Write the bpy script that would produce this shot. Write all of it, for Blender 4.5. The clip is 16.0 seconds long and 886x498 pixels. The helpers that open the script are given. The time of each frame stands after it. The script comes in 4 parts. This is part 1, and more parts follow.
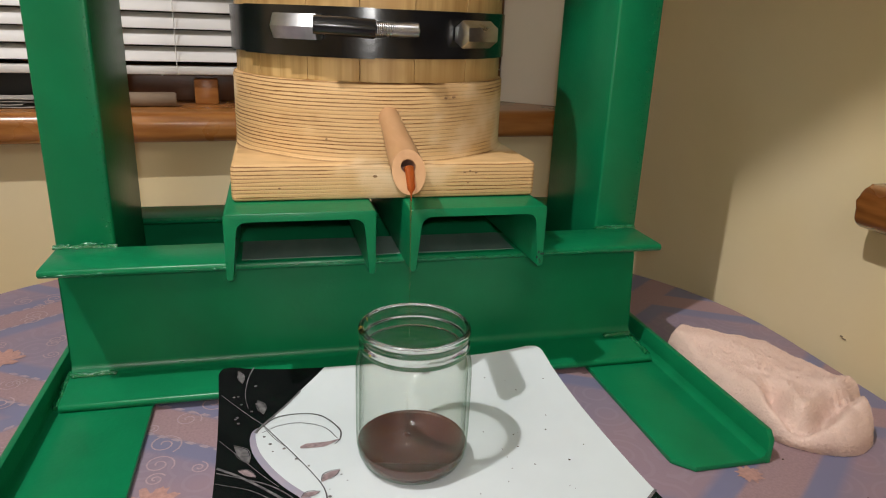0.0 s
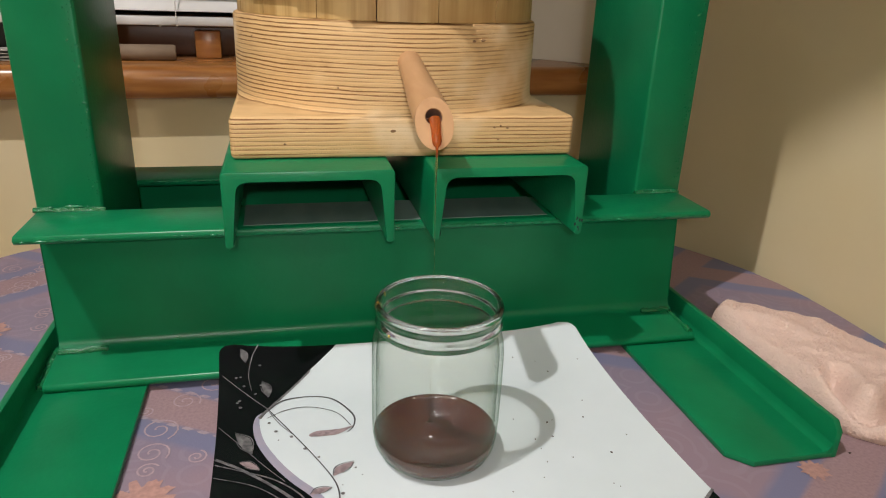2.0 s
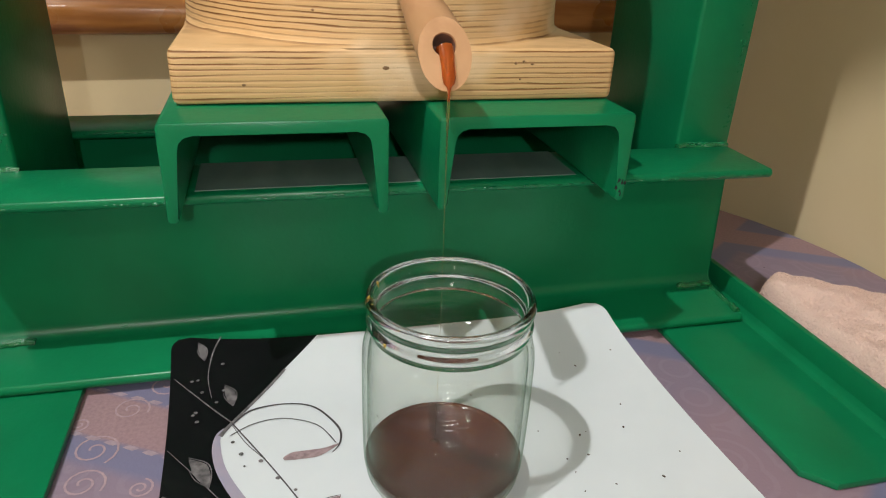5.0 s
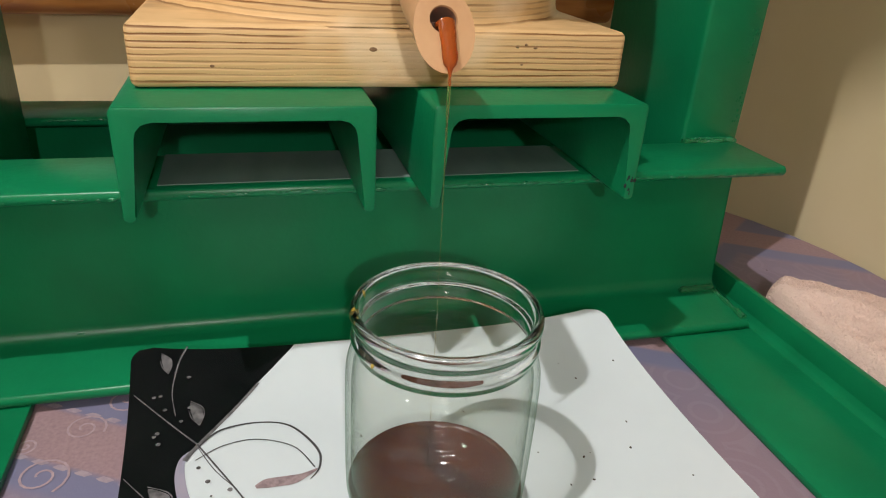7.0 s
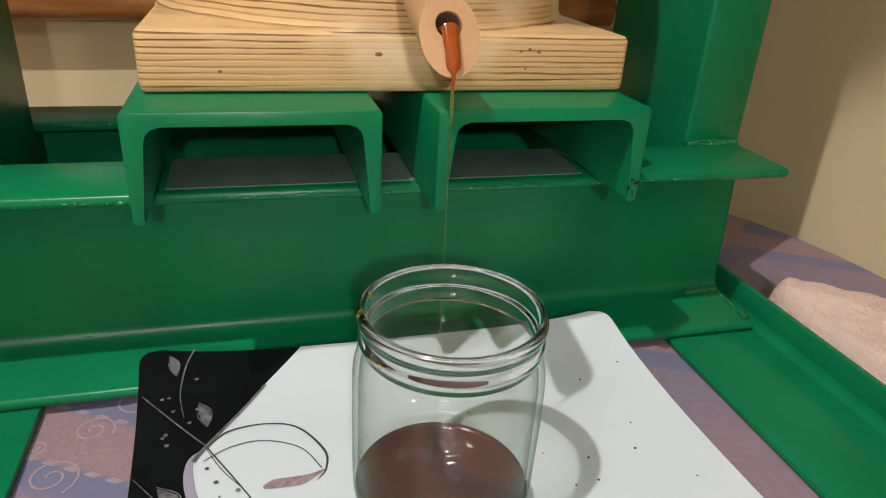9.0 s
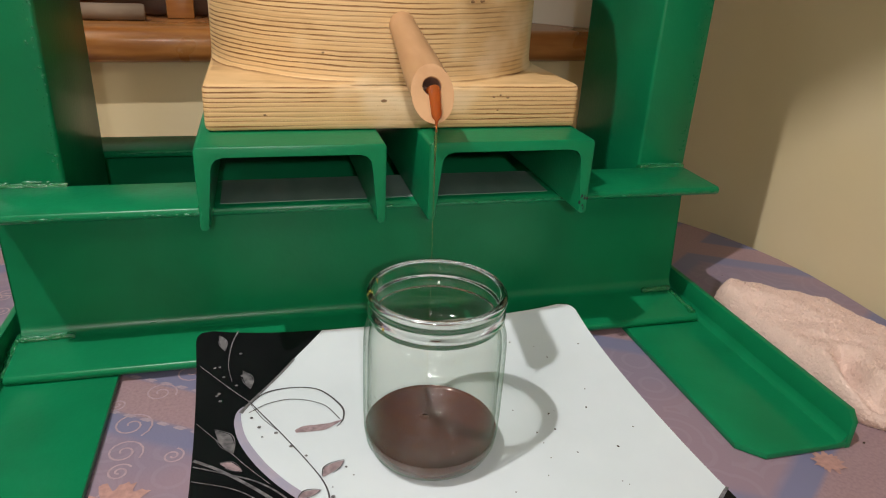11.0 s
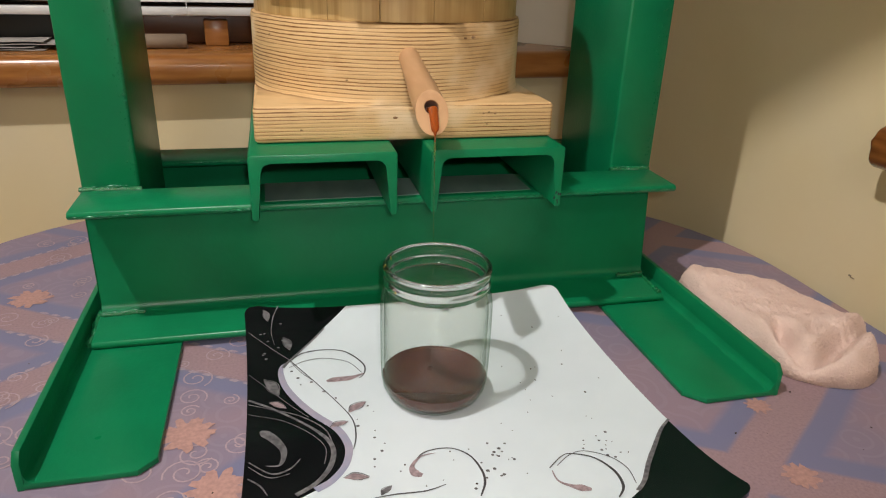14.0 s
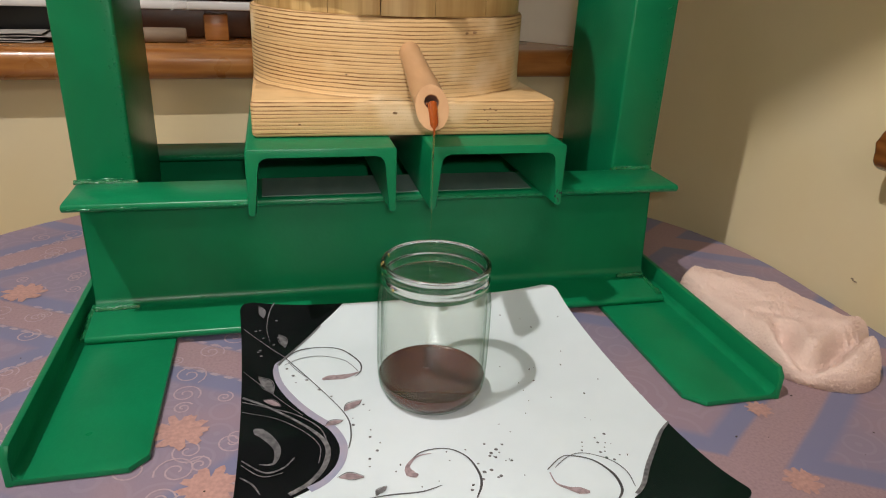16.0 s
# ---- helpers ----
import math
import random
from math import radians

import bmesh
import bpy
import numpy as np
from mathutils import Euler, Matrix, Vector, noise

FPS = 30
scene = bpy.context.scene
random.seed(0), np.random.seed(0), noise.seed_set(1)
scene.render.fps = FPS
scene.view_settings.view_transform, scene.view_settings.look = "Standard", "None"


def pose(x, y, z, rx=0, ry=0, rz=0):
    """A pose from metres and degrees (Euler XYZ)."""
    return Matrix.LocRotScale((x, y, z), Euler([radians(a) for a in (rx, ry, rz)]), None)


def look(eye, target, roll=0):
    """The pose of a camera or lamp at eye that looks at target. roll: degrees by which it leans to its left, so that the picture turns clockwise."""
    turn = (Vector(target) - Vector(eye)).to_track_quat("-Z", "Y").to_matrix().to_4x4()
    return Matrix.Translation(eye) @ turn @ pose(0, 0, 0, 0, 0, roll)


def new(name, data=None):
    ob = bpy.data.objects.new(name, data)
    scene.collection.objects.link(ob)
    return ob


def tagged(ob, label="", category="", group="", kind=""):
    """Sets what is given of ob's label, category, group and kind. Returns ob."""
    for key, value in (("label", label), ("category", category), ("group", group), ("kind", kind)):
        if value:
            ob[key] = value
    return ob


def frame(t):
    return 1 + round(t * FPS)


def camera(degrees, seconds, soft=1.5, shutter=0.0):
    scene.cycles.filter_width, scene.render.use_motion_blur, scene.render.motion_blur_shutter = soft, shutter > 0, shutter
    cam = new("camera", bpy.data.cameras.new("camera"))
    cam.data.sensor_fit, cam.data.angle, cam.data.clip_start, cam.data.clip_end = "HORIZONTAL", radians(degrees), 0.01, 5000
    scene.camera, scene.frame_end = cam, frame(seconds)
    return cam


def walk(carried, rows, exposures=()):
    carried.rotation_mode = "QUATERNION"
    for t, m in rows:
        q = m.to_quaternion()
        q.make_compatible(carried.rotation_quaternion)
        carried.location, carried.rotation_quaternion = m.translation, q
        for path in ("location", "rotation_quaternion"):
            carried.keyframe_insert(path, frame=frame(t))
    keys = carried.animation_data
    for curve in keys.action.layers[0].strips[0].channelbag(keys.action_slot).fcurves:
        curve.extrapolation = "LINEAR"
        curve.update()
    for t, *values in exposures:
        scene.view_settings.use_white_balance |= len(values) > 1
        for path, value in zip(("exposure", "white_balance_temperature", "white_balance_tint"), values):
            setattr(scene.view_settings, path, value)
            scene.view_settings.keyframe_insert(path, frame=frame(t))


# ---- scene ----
cam = camera(65.7, 16.0, soft=1.1)
PATH = [
    (0, (0.057, 0.059, 0.344), (0.523, 1.897, -0.291), 2.2),
    (0.5, (0.06, 0.084, 0.332), (0.522, 1.913, -0.332), 2.6),
    (1, (0.058, 0.095, 0.33), (0.512, 1.921, -0.349), 2.7),
    (1.5, (0.061, 0.106, 0.325), (0.519, 1.926, -0.364), 2.7),
    (2, (0.06, 0.123, 0.32), (0.495, 1.936, -0.403), 2.3),
    (2.5, (0.06, 0.145, 0.313), (0.492, 1.945, -0.446), 2.4),
    (3, (0.064, 0.163, 0.306), (0.508, 1.942, -0.493), 2.8),
    (3.5, (0.066, 0.181, 0.303), (0.513, 1.945, -0.526), 2.7),
    (6, (0.076, 0.258, 0.283), (0.562, 1.997, -0.577), 3.0),
    (6.5, (0.075, 0.267, 0.28), (0.582, 1.998, -0.583), 3.5),
    (7, (0.076, 0.271, 0.278), (0.596, 1.996, -0.59), 3.8),
    (7.5, (0.075, 0.272, 0.275), (0.592, 1.997, -0.595), 3.7),
    (8, (0.075, 0.271, 0.277), (0.594, 1.999, -0.585), 3.6),
    (8.5, (0.074, 0.27, 0.278), (0.591, 1.998, -0.585), 3.7),
    (9, (0.074, 0.268, 0.279), (0.586, 2.0, -0.581), 3.5),
    (9.2, (0.073, 0.268, 0.279), (0.589, 2.0, -0.576), 3.6),
    (11.3, (0.055, 0.138, 0.323), (0.531, 1.912, -0.468), 2.8),
    (11.5, (0.052, 0.121, 0.328), (0.524, 1.902, -0.45), 2.7),
    (12, (0.045, 0.088, 0.339), (0.556, 1.862, -0.431), 3.1),
    (12.5, (0.043, 0.078, 0.341), (0.559, 1.847, -0.435), 3.1),
    (13, (0.039, 0.067, 0.341), (0.501, 1.845, -0.449), 2.5),
    (13.5, (0.04, 0.055, 0.344), (0.492, 1.839, -0.439), 2.3),
    (14, (0.04, 0.05, 0.344), (0.489, 1.834, -0.441), 2.0),
    (14.5, (0.04, 0.053, 0.342), (0.491, 1.835, -0.448), 2.1),
    (15, (0.04, 0.054, 0.342), (0.493, 1.835, -0.448), 2.5),
    (15.5, (0.041, 0.055, 0.339), (0.488, 1.836, -0.454), 2.5),
    (16, (0.042, 0.056, 0.339), (0.493, 1.839, -0.445), 2.7),
]
walk(cam, [(t, look(eye, target, roll)) for t, eye, target, roll in PATH])

# ---- world, lamp, exposure ----
world = bpy.data.worlds.new("night_world")
scene.world = world
world.use_nodes = True
world.node_tree.nodes["Background"].inputs[0].default_value = (0.01, 0.012, 0.02, 1)
world.node_tree.nodes["Background"].inputs[1].default_value = 0.3
LAMP = (-0.63, 0.10, 1.75)
bulb_light = bpy.data.lights.new("bulb_light", "POINT")
bulb_light.energy, bulb_light.color, bulb_light.shadow_soft_size = 87.0, (1.0, 0.958, 0.938), 0.017
new("bulb_light", bulb_light).location = LAMP
# unseen second light, placed by the beam's soft shadows and tuned as room fill
room_light = bpy.data.lights.new("room_fill_light", "POINT")
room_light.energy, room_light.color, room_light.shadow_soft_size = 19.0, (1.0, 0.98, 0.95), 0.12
new("room_fill_light", room_light).location = (-0.38, -1.32, 1.56)
# an unseen spot fixed near the camera's start, standing in for a torch carried beside the lens: it throws the jar's
# dark outline on the beam and fills the channels from in front
torch_fill = bpy.data.lights.new("torch_fill", "SPOT")
torch_fill.energy, torch_fill.color, torch_fill.shadow_soft_size = 5.2, (1.0, 0.98, 0.95), 0.006
torch_fill.spot_size, torch_fill.spot_blend = radians(80), 1.0
new("torch_fill", torch_fill).matrix_world = look((0.050, 0.020, 0.372), (0.17, 0.66, 0.10))
scene.view_settings.exposure = 0.0


# ---- materials ----
def grain(name, c1, c2, scale, rough=0.5, bump=0.0, contrast=(0.35, 0.65), stain=None, stain_scale=8.0, metal=0.0, coat=0.0, detail=6.0,
          depth=0.001, fine=None, spec=0.5, distort=0.0):
    """Two colours mixed by a stretched noise, a second large noise that stains them, and a relief."""
    m = bpy.data.materials.new(name)
    m.use_nodes = True
    n, l = m.node_tree.nodes, m.node_tree.links
    p = n["Principled BSDF"]
    co = n.new("ShaderNodeTexCoord")
    mp = n.new("ShaderNodeMapping")
    mp.inputs["Scale"].default_value = scale
    l.new(co.outputs["Object"], mp.inputs[0])
    tx = n.new("ShaderNodeTexNoise")
    tx.inputs["Scale"].default_value, tx.inputs["Detail"].default_value, tx.inputs["Distortion"].default_value = 1.0, detail, distort
    l.new(mp.outputs[0], tx.inputs["Vector"])
    rp = n.new("ShaderNodeValToRGB")
    rp.color_ramp.elements[0].position, rp.color_ramp.elements[1].position = contrast
    rp.color_ramp.elements[0].color, rp.color_ramp.elements[1].color = (*c1, 1), (*c2, 1)
    l.new(tx.outputs[0], rp.inputs[0])
    out = rp.outputs[0]
    big = n.new("ShaderNodeTexNoise")
    big.inputs["Scale"].default_value, big.inputs["Detail"].default_value = stain_scale, 3.0
    l.new(co.outputs["Object"], big.inputs["Vector"])
    if stain:
        mr = n.new("ShaderNodeMapRange")
        mr.inputs[1].default_value, mr.inputs[2].default_value = 0.42, 0.72
        l.new(big.outputs[0], mr.inputs[0])
        mx = n.new("ShaderNodeMix")
        mx.data_type = "RGBA"
        l.new(mr.outputs[0], mx.inputs[0])
        l.new(out, mx.inputs[6])
        mx.inputs[7].default_value = (*stain, 1)
        out = mx.outputs[2]
    l.new(out, p.inputs["Base Color"])
    rr = n.new("ShaderNodeMapRange")
    rr.inputs[3].default_value, rr.inputs[4].default_value = rough * 0.8, min(1, rough * 1.2)
    l.new(big.outputs[0], rr.inputs[0])
    l.new(rr.outputs[0], p.inputs["Roughness"])
    p.inputs["Metallic"].default_value, p.inputs["Coat Weight"].default_value = metal, coat
    p.inputs["Specular IOR Level"].default_value = spec
    if bump:
        h = tx
        if fine:
            h = n.new("ShaderNodeTexNoise")
            h.inputs["Scale"].default_value, h.inputs["Detail"].default_value = fine, 4.0
            l.new(co.outputs["Object"], h.inputs["Vector"])
        bp = n.new("ShaderNodeBump")
        bp.inputs["Strength"].default_value, bp.inputs["Distance"].default_value = bump, depth
        l.new(h.outputs[0], bp.inputs["Height"])
        l.new(bp.outputs[0], p.inputs["Normal"])
    return m


def plain(name, colour, rough=0.4, metal=0.0, transmission=0.0, ior=1.45, emit=0.0, spec=0.5):
    m = bpy.data.materials.new(name)
    m.use_nodes = True
    p = m.node_tree.nodes["Principled BSDF"]
    p.inputs["Base Color"].default_value = (*colour, 1)
    p.inputs["Roughness"].default_value, p.inputs["Metallic"].default_value = rough, metal
    p.inputs["Transmission Weight"].default_value, p.inputs["IOR"].default_value = transmission, ior
    p.inputs["Specular IOR Level"].default_value = spec
    if emit:
        p.inputs["Emission Color"].default_value, p.inputs["Emission Strength"].default_value = (*colour, 1), emit
    return m


def lined(name):
    """Brushed softwood: pale wood between thin dark rings that run level, open here and sanded white there."""
    m = bpy.data.materials.new(name)
    m.use_nodes = True
    n, l = m.node_tree.nodes, m.node_tree.links
    p = n["Principled BSDF"]
    co = n.new("ShaderNodeTexCoord")

    def stretched(scale, detail, rough=0.5):
        mp, q = n.new("ShaderNodeMapping"), n.new("ShaderNodeTexNoise")
        mp.inputs["Scale"].default_value = scale
        q.inputs["Scale"].default_value, q.inputs["Detail"].default_value, q.inputs["Roughness"].default_value = 1.0, detail, rough
        l.new(co.outputs["Object"], mp.inputs[0])
        l.new(mp.outputs[0], q.inputs["Vector"])
        return q.outputs[0]

    def span(v, a, b, c, d):
        q = n.new("ShaderNodeMapRange")
        q.interpolation_type = "SMOOTHSTEP"
        for i, w in enumerate((a, b, c, d)):
            q.inputs[i + 1].default_value = w
        l.new(v, q.inputs[0])
        return q.outputs[0]

    def mix(f, a, b, kind="MIX"):
        q = n.new("ShaderNodeMix")
        q.data_type, q.blend_type = "RGBA", kind
        for i, w in ((0, f), (6, a), (7, b)):
            if isinstance(w, tuple):
                q.inputs[i].default_value = (*w, 1)
            elif isinstance(w, float):
                q.inputs[i].default_value = w
            else:
                l.new(w, q.inputs[i])
        return q.outputs[2]

    def times(a, b):
        q = n.new("ShaderNodeMath")
        q.operation = "MULTIPLY"
        l.new(a, q.inputs[0])
        l.new(b, q.inputs[1])
        return q.outputs[0]

    mp = n.new("ShaderNodeMapping")
    mp.inputs["Scale"].default_value, mp.inputs["Rotation"].default_value = (0.10, 0.16, 1.0), (0.0, 0.012, 0.0)
    l.new(co.outputs["Object"], mp.inputs[0])
    wv = n.new("ShaderNodeTexWave")
    wv.wave_type, wv.bands_direction, wv.wave_profile = "BANDS", "Z", "SAW"
    wv.inputs["Scale"].default_value, wv.inputs["Distortion"].default_value = 98.0, 3.0
    wv.inputs["Detail"].default_value, wv.inputs["Detail Scale"].default_value, wv.inputs["Detail Roughness"].default_value = 3.0, 1.3, 0.62
    l.new(mp.outputs[0], wv.inputs["Vector"])
    ring = span(wv.outputs[1], 0.52, 0.88, 0.0, 1.0)
    strength = span(stretched((5, 5, 170), 2.0), 0.34, 0.56, 0.45, 1.0)
    worn = span(stretched((11, 11, 16), 3.0), 0.46, 0.62, 1.0, 0.12)
    dark = times(times(ring, strength), worn)
    wood = mix(stretched((16, 16, 620), 4.0, 0.7), (0.55, 0.325, 0.132), (0.80, 0.555, 0.285))
    wood = mix(span(stretched((11, 11, 16), 3.0), 0.52, 0.68, 0.0, 0.75), wood, (0.82, 0.67, 0.46))
    wood = mix(span(stretched((26, 26, 40), 4.0), 0.56, 0.72, 0.0, 0.5), wood, (0.50, 0.30, 0.13))
    l.new(mix(dark, wood, (0.19, 0.080, 0.022)), p.inputs["Base Color"])
    p.inputs["Roughness"].default_value = 0.62
    p.inputs["Specular IOR Level"].default_value = 0.3
    bp = n.new("ShaderNodeBump")
    bp.invert = True
    bp.inputs["Strength"].default_value, bp.inputs["Distance"].default_value = 0.5, 0.0014
    l.new(dark, bp.inputs["Height"])
    l.new(bp.outputs[0], p.inputs["Normal"])
    return m


GREEN = grain("green_enamel", (0.004, 0.180, 0.068), (0.005, 0.205, 0.079), (9, 9, 9), rough=0.30, bump=0.30, spec=0.30, stain=(0.004, 0.158, 0.060), stain_scale=14, fine=240, depth=0.0006)
BEAD = grain("green_weld", (0.006, 0.153, 0.050), (0.007, 0.180, 0.060), (60, 60, 60), rough=0.26, bump=0.9, fine=420, depth=0.002, coat=0.3, spec=1.0)
GLOSS = plain("green_gloss", (0.004, 0.165, 0.064), 0.27, spec=1.0)
GREY_STRIP = grain("grey_flange", (0.13, 0.20, 0.17), (0.17, 0.24, 0.21), (60, 20, 60), rough=0.5, bump=0.1)
PINE = lined("brushed_pine")
STAVE = grain("yellow_pine", (0.40, 0.235, 0.075), (0.62, 0.42, 0.18), (130, 130, 5), rough=0.5, bump=0.25, contrast=(0.3, 0.6), stain=(0.46, 0.27, 0.095), stain_scale=16)
DOWEL = grain("turned_beech", (0.46, 0.25, 0.12), (0.55, 0.32, 0.165), (90, 12, 90), rough=0.45, bump=0.1, stain=(0.5, 0.29, 0.14), stain_scale=60)
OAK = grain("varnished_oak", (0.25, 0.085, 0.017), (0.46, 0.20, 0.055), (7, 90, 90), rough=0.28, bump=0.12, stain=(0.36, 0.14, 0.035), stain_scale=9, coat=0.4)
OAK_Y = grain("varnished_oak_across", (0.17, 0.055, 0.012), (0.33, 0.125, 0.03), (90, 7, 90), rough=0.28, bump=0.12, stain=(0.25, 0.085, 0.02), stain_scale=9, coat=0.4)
FRAME = grain("brown_window_paint", (0.10, 0.035, 0.012), (0.15, 0.055, 0.02), (6, 60, 60), rough=0.35, bump=0.1)
PLASTER = grain("cream_wallpaint", (0.77, 0.635, 0.37), (0.82, 0.685, 0.415), (5, 5, 5), rough=0.75, bump=0.12, stain=(0.71, 0.615, 0.415), stain_scale=2.5, fine=130, depth=0.001)
WHITE = grain("white_reveal_paint", (0.72, 0.66, 0.56), (0.77, 0.71, 0.61), (6, 6, 6), rough=0.6, bump=0.1, fine=150)
CEILING = grain("ceiling_paint", (0.72, 0.70, 0.64), (0.76, 0.74, 0.68), (3, 3, 3), rough=0.8, bump=0.05)
FLOORING = grain("floor_laminate", (0.20, 0.11, 0.05), (0.30, 0.17, 0.08), (4, 50, 4), rough=0.4, bump=0.05)
BLACK = grain("black_enamel", (0.006, 0.006, 0.007), (0.012, 0.012, 0.013), (40, 40, 40), rough=0.22, bump=0.15, fine=160, depth=0.0006)
ZINC = grain("zinc_plated_steel", (0.55, 0.56, 0.57), (0.70, 0.70, 0.70), (80, 80, 80), rough=0.28, metal=1.0, bump=0.1)
SLAT = grain("white_blind_lacquer", (0.70, 0.69, 0.68), (0.76, 0.75, 0.74), (12, 30, 30), rough=0.45, bump=0.05)
CHINA = grain("white_glazed_glass", (0.66, 0.72, 0.745), (0.69, 0.75, 0.775), (20, 20, 20), rough=0.12, bump=0.0, spec=0.5)
JET = grain("black_glazed_glass", (0.006, 0.006, 0.007), (0.010, 0.010, 0.011), (20, 20, 20), rough=0.10, bump=0.0)
ROSE = grain("rose_grey_print", (0.23, 0.17, 0.18), (0.40, 0.30, 0.31), (300, 300, 300), rough=0.3)
SILVER = grain("silver_grey_print", (0.075, 0.072, 0.075), (0.21, 0.20, 0.205), (260, 260, 260), rough=0.3)
INK = plain("dark_grey_print", (0.07, 0.065, 0.07), 0.3)
BLUE_GREY = grain("blue_grey_print", (0.30, 0.31, 0.42), (0.42, 0.36, 0.42), (40, 40, 40), rough=0.25)
TERRY = grain("pink_terry", (0.79, 0.60, 0.515), (0.85, 0.655, 0.57), (900, 900, 900), rough=0.95, bump=0.45, stain=(0.82, 0.63, 0.545), stain_scale=30, fine=420, depth=0.004, spec=0.1)


GLASS = plain("clear_jar_glass", (0.955, 0.985, 0.965), 0.0, transmission=1.0, ior=1.5)


def thin_glass(name, tint):
    """A thin wall of glass: what lies behind shows straight through, a green sheen at its edges, a wavy gloss on top."""
    m = bpy.data.materials.new(name)
    m.use_nodes = True
    n, l = m.node_tree.nodes, m.node_tree.links
    n.remove(n["Principled BSDF"])
    co, mp, wavy, bp = n.new("ShaderNodeTexCoord"), n.new("ShaderNodeMapping"), n.new("ShaderNodeTexNoise"), n.new("ShaderNodeBump")
    mp.inputs["Scale"].default_value = (60, 60, 330)
    wavy.inputs["Scale"].default_value, wavy.inputs["Detail"].default_value = 1.0, 1.0
    bp.inputs["Strength"].default_value, bp.inputs["Distance"].default_value = 0.9, 0.004
    l.new(co.outputs["Object"], mp.inputs[0])
    l.new(mp.outputs[0], wavy.inputs["Vector"])
    l.new(wavy.outputs[0], bp.inputs["Height"])
    clear, sheen, shine = n.new("ShaderNodeBsdfTransparent"), n.new("ShaderNodeBsdfGlossy"), n.new("ShaderNodeBsdfGlossy")
    f, pw, x, y = n.new("ShaderNodeLayerWeight"), n.new("ShaderNodeMath"), n.new("ShaderNodeMixShader"), n.new("ShaderNodeMixShader")
    clear.inputs[0].default_value, sheen.inputs[0].default_value = (*tint, 1), (0.34, 0.46, 0.37, 1)
    sheen.inputs["Roughness"].default_value, shine.inputs["Roughness"].default_value = 0.05, 0.10
    l.new(bp.outputs[0], shine.inputs["Normal"])
    f.inputs[0].default_value, pw.operation, pw.inputs[1].default_value = 0.5, "POWER", 5.0
    l.new(f.outputs["Facing"], pw.inputs[0])
    l.new(pw.outputs[0], x.inputs[0])
    l.new(clear.outputs[0], x.inputs[1])
    l.new(sheen.outputs[0], x.inputs[2])
    y.inputs[0].default_value = 0.045
    l.new(x.outputs[0], y.inputs[1])
    l.new(shine.outputs[0], y.inputs[2])
    l.new(y.outputs[0], n["Material Output"].inputs[0])
    return m


THIN = thin_glass("thin_jar_glass", (0.982, 0.992, 0.976))
PANE = plain("window_glass", (0.9, 0.95, 0.95), 0.0, transmission=1.0, ior=1.45)
HONEY = plain("dark_honey", (0.078, 0.025, 0.016), 0.05, ior=1.45)
AMBER = plain("amber_honey", (0.62, 0.15, 0.030), 0.04, transmission=0.6, ior=1.42)
THREAD = plain("honey_thread", (0.95, 0.82, 0.45), 0.03, transmission=0.96, ior=1.3)
PALE_HONEY = plain("pale_honey", (0.62, 0.46, 0.10), 0.08, transmission=0.3, ior=1.4)
HOLE = plain("bored_wood", (0.16, 0.085, 0.06), 0.5)
CARD = grain("grey_card", (0.21, 0.15, 0.10), (0.26, 0.19, 0.13), (20, 60, 60), rough=0.8, bump=0.1)
PAPER = grain("old_paper", (0.36, 0.34, 0.31), (0.46, 0.43, 0.39), (30, 30, 30), rough=0.85, bump=0.1)
DARK = plain("black_plastic", (0.015, 0.015, 0.016), 0.4)
NIGHT = plain("night_outside", (0.01, 0.011, 0.014), 0.9)
SHADE = plain("dark_lamp_hood", (0.03, 0.03, 0.03), 0.6)
KNOT = grain("dark_knot_wood", (0.18, 0.095, 0.042), (0.32, 0.18, 0.085), (400, 400, 400), rough=0.7)
CRUMB = plain("dark_crumbs", (0.06, 0.04, 0.03), 0.7)


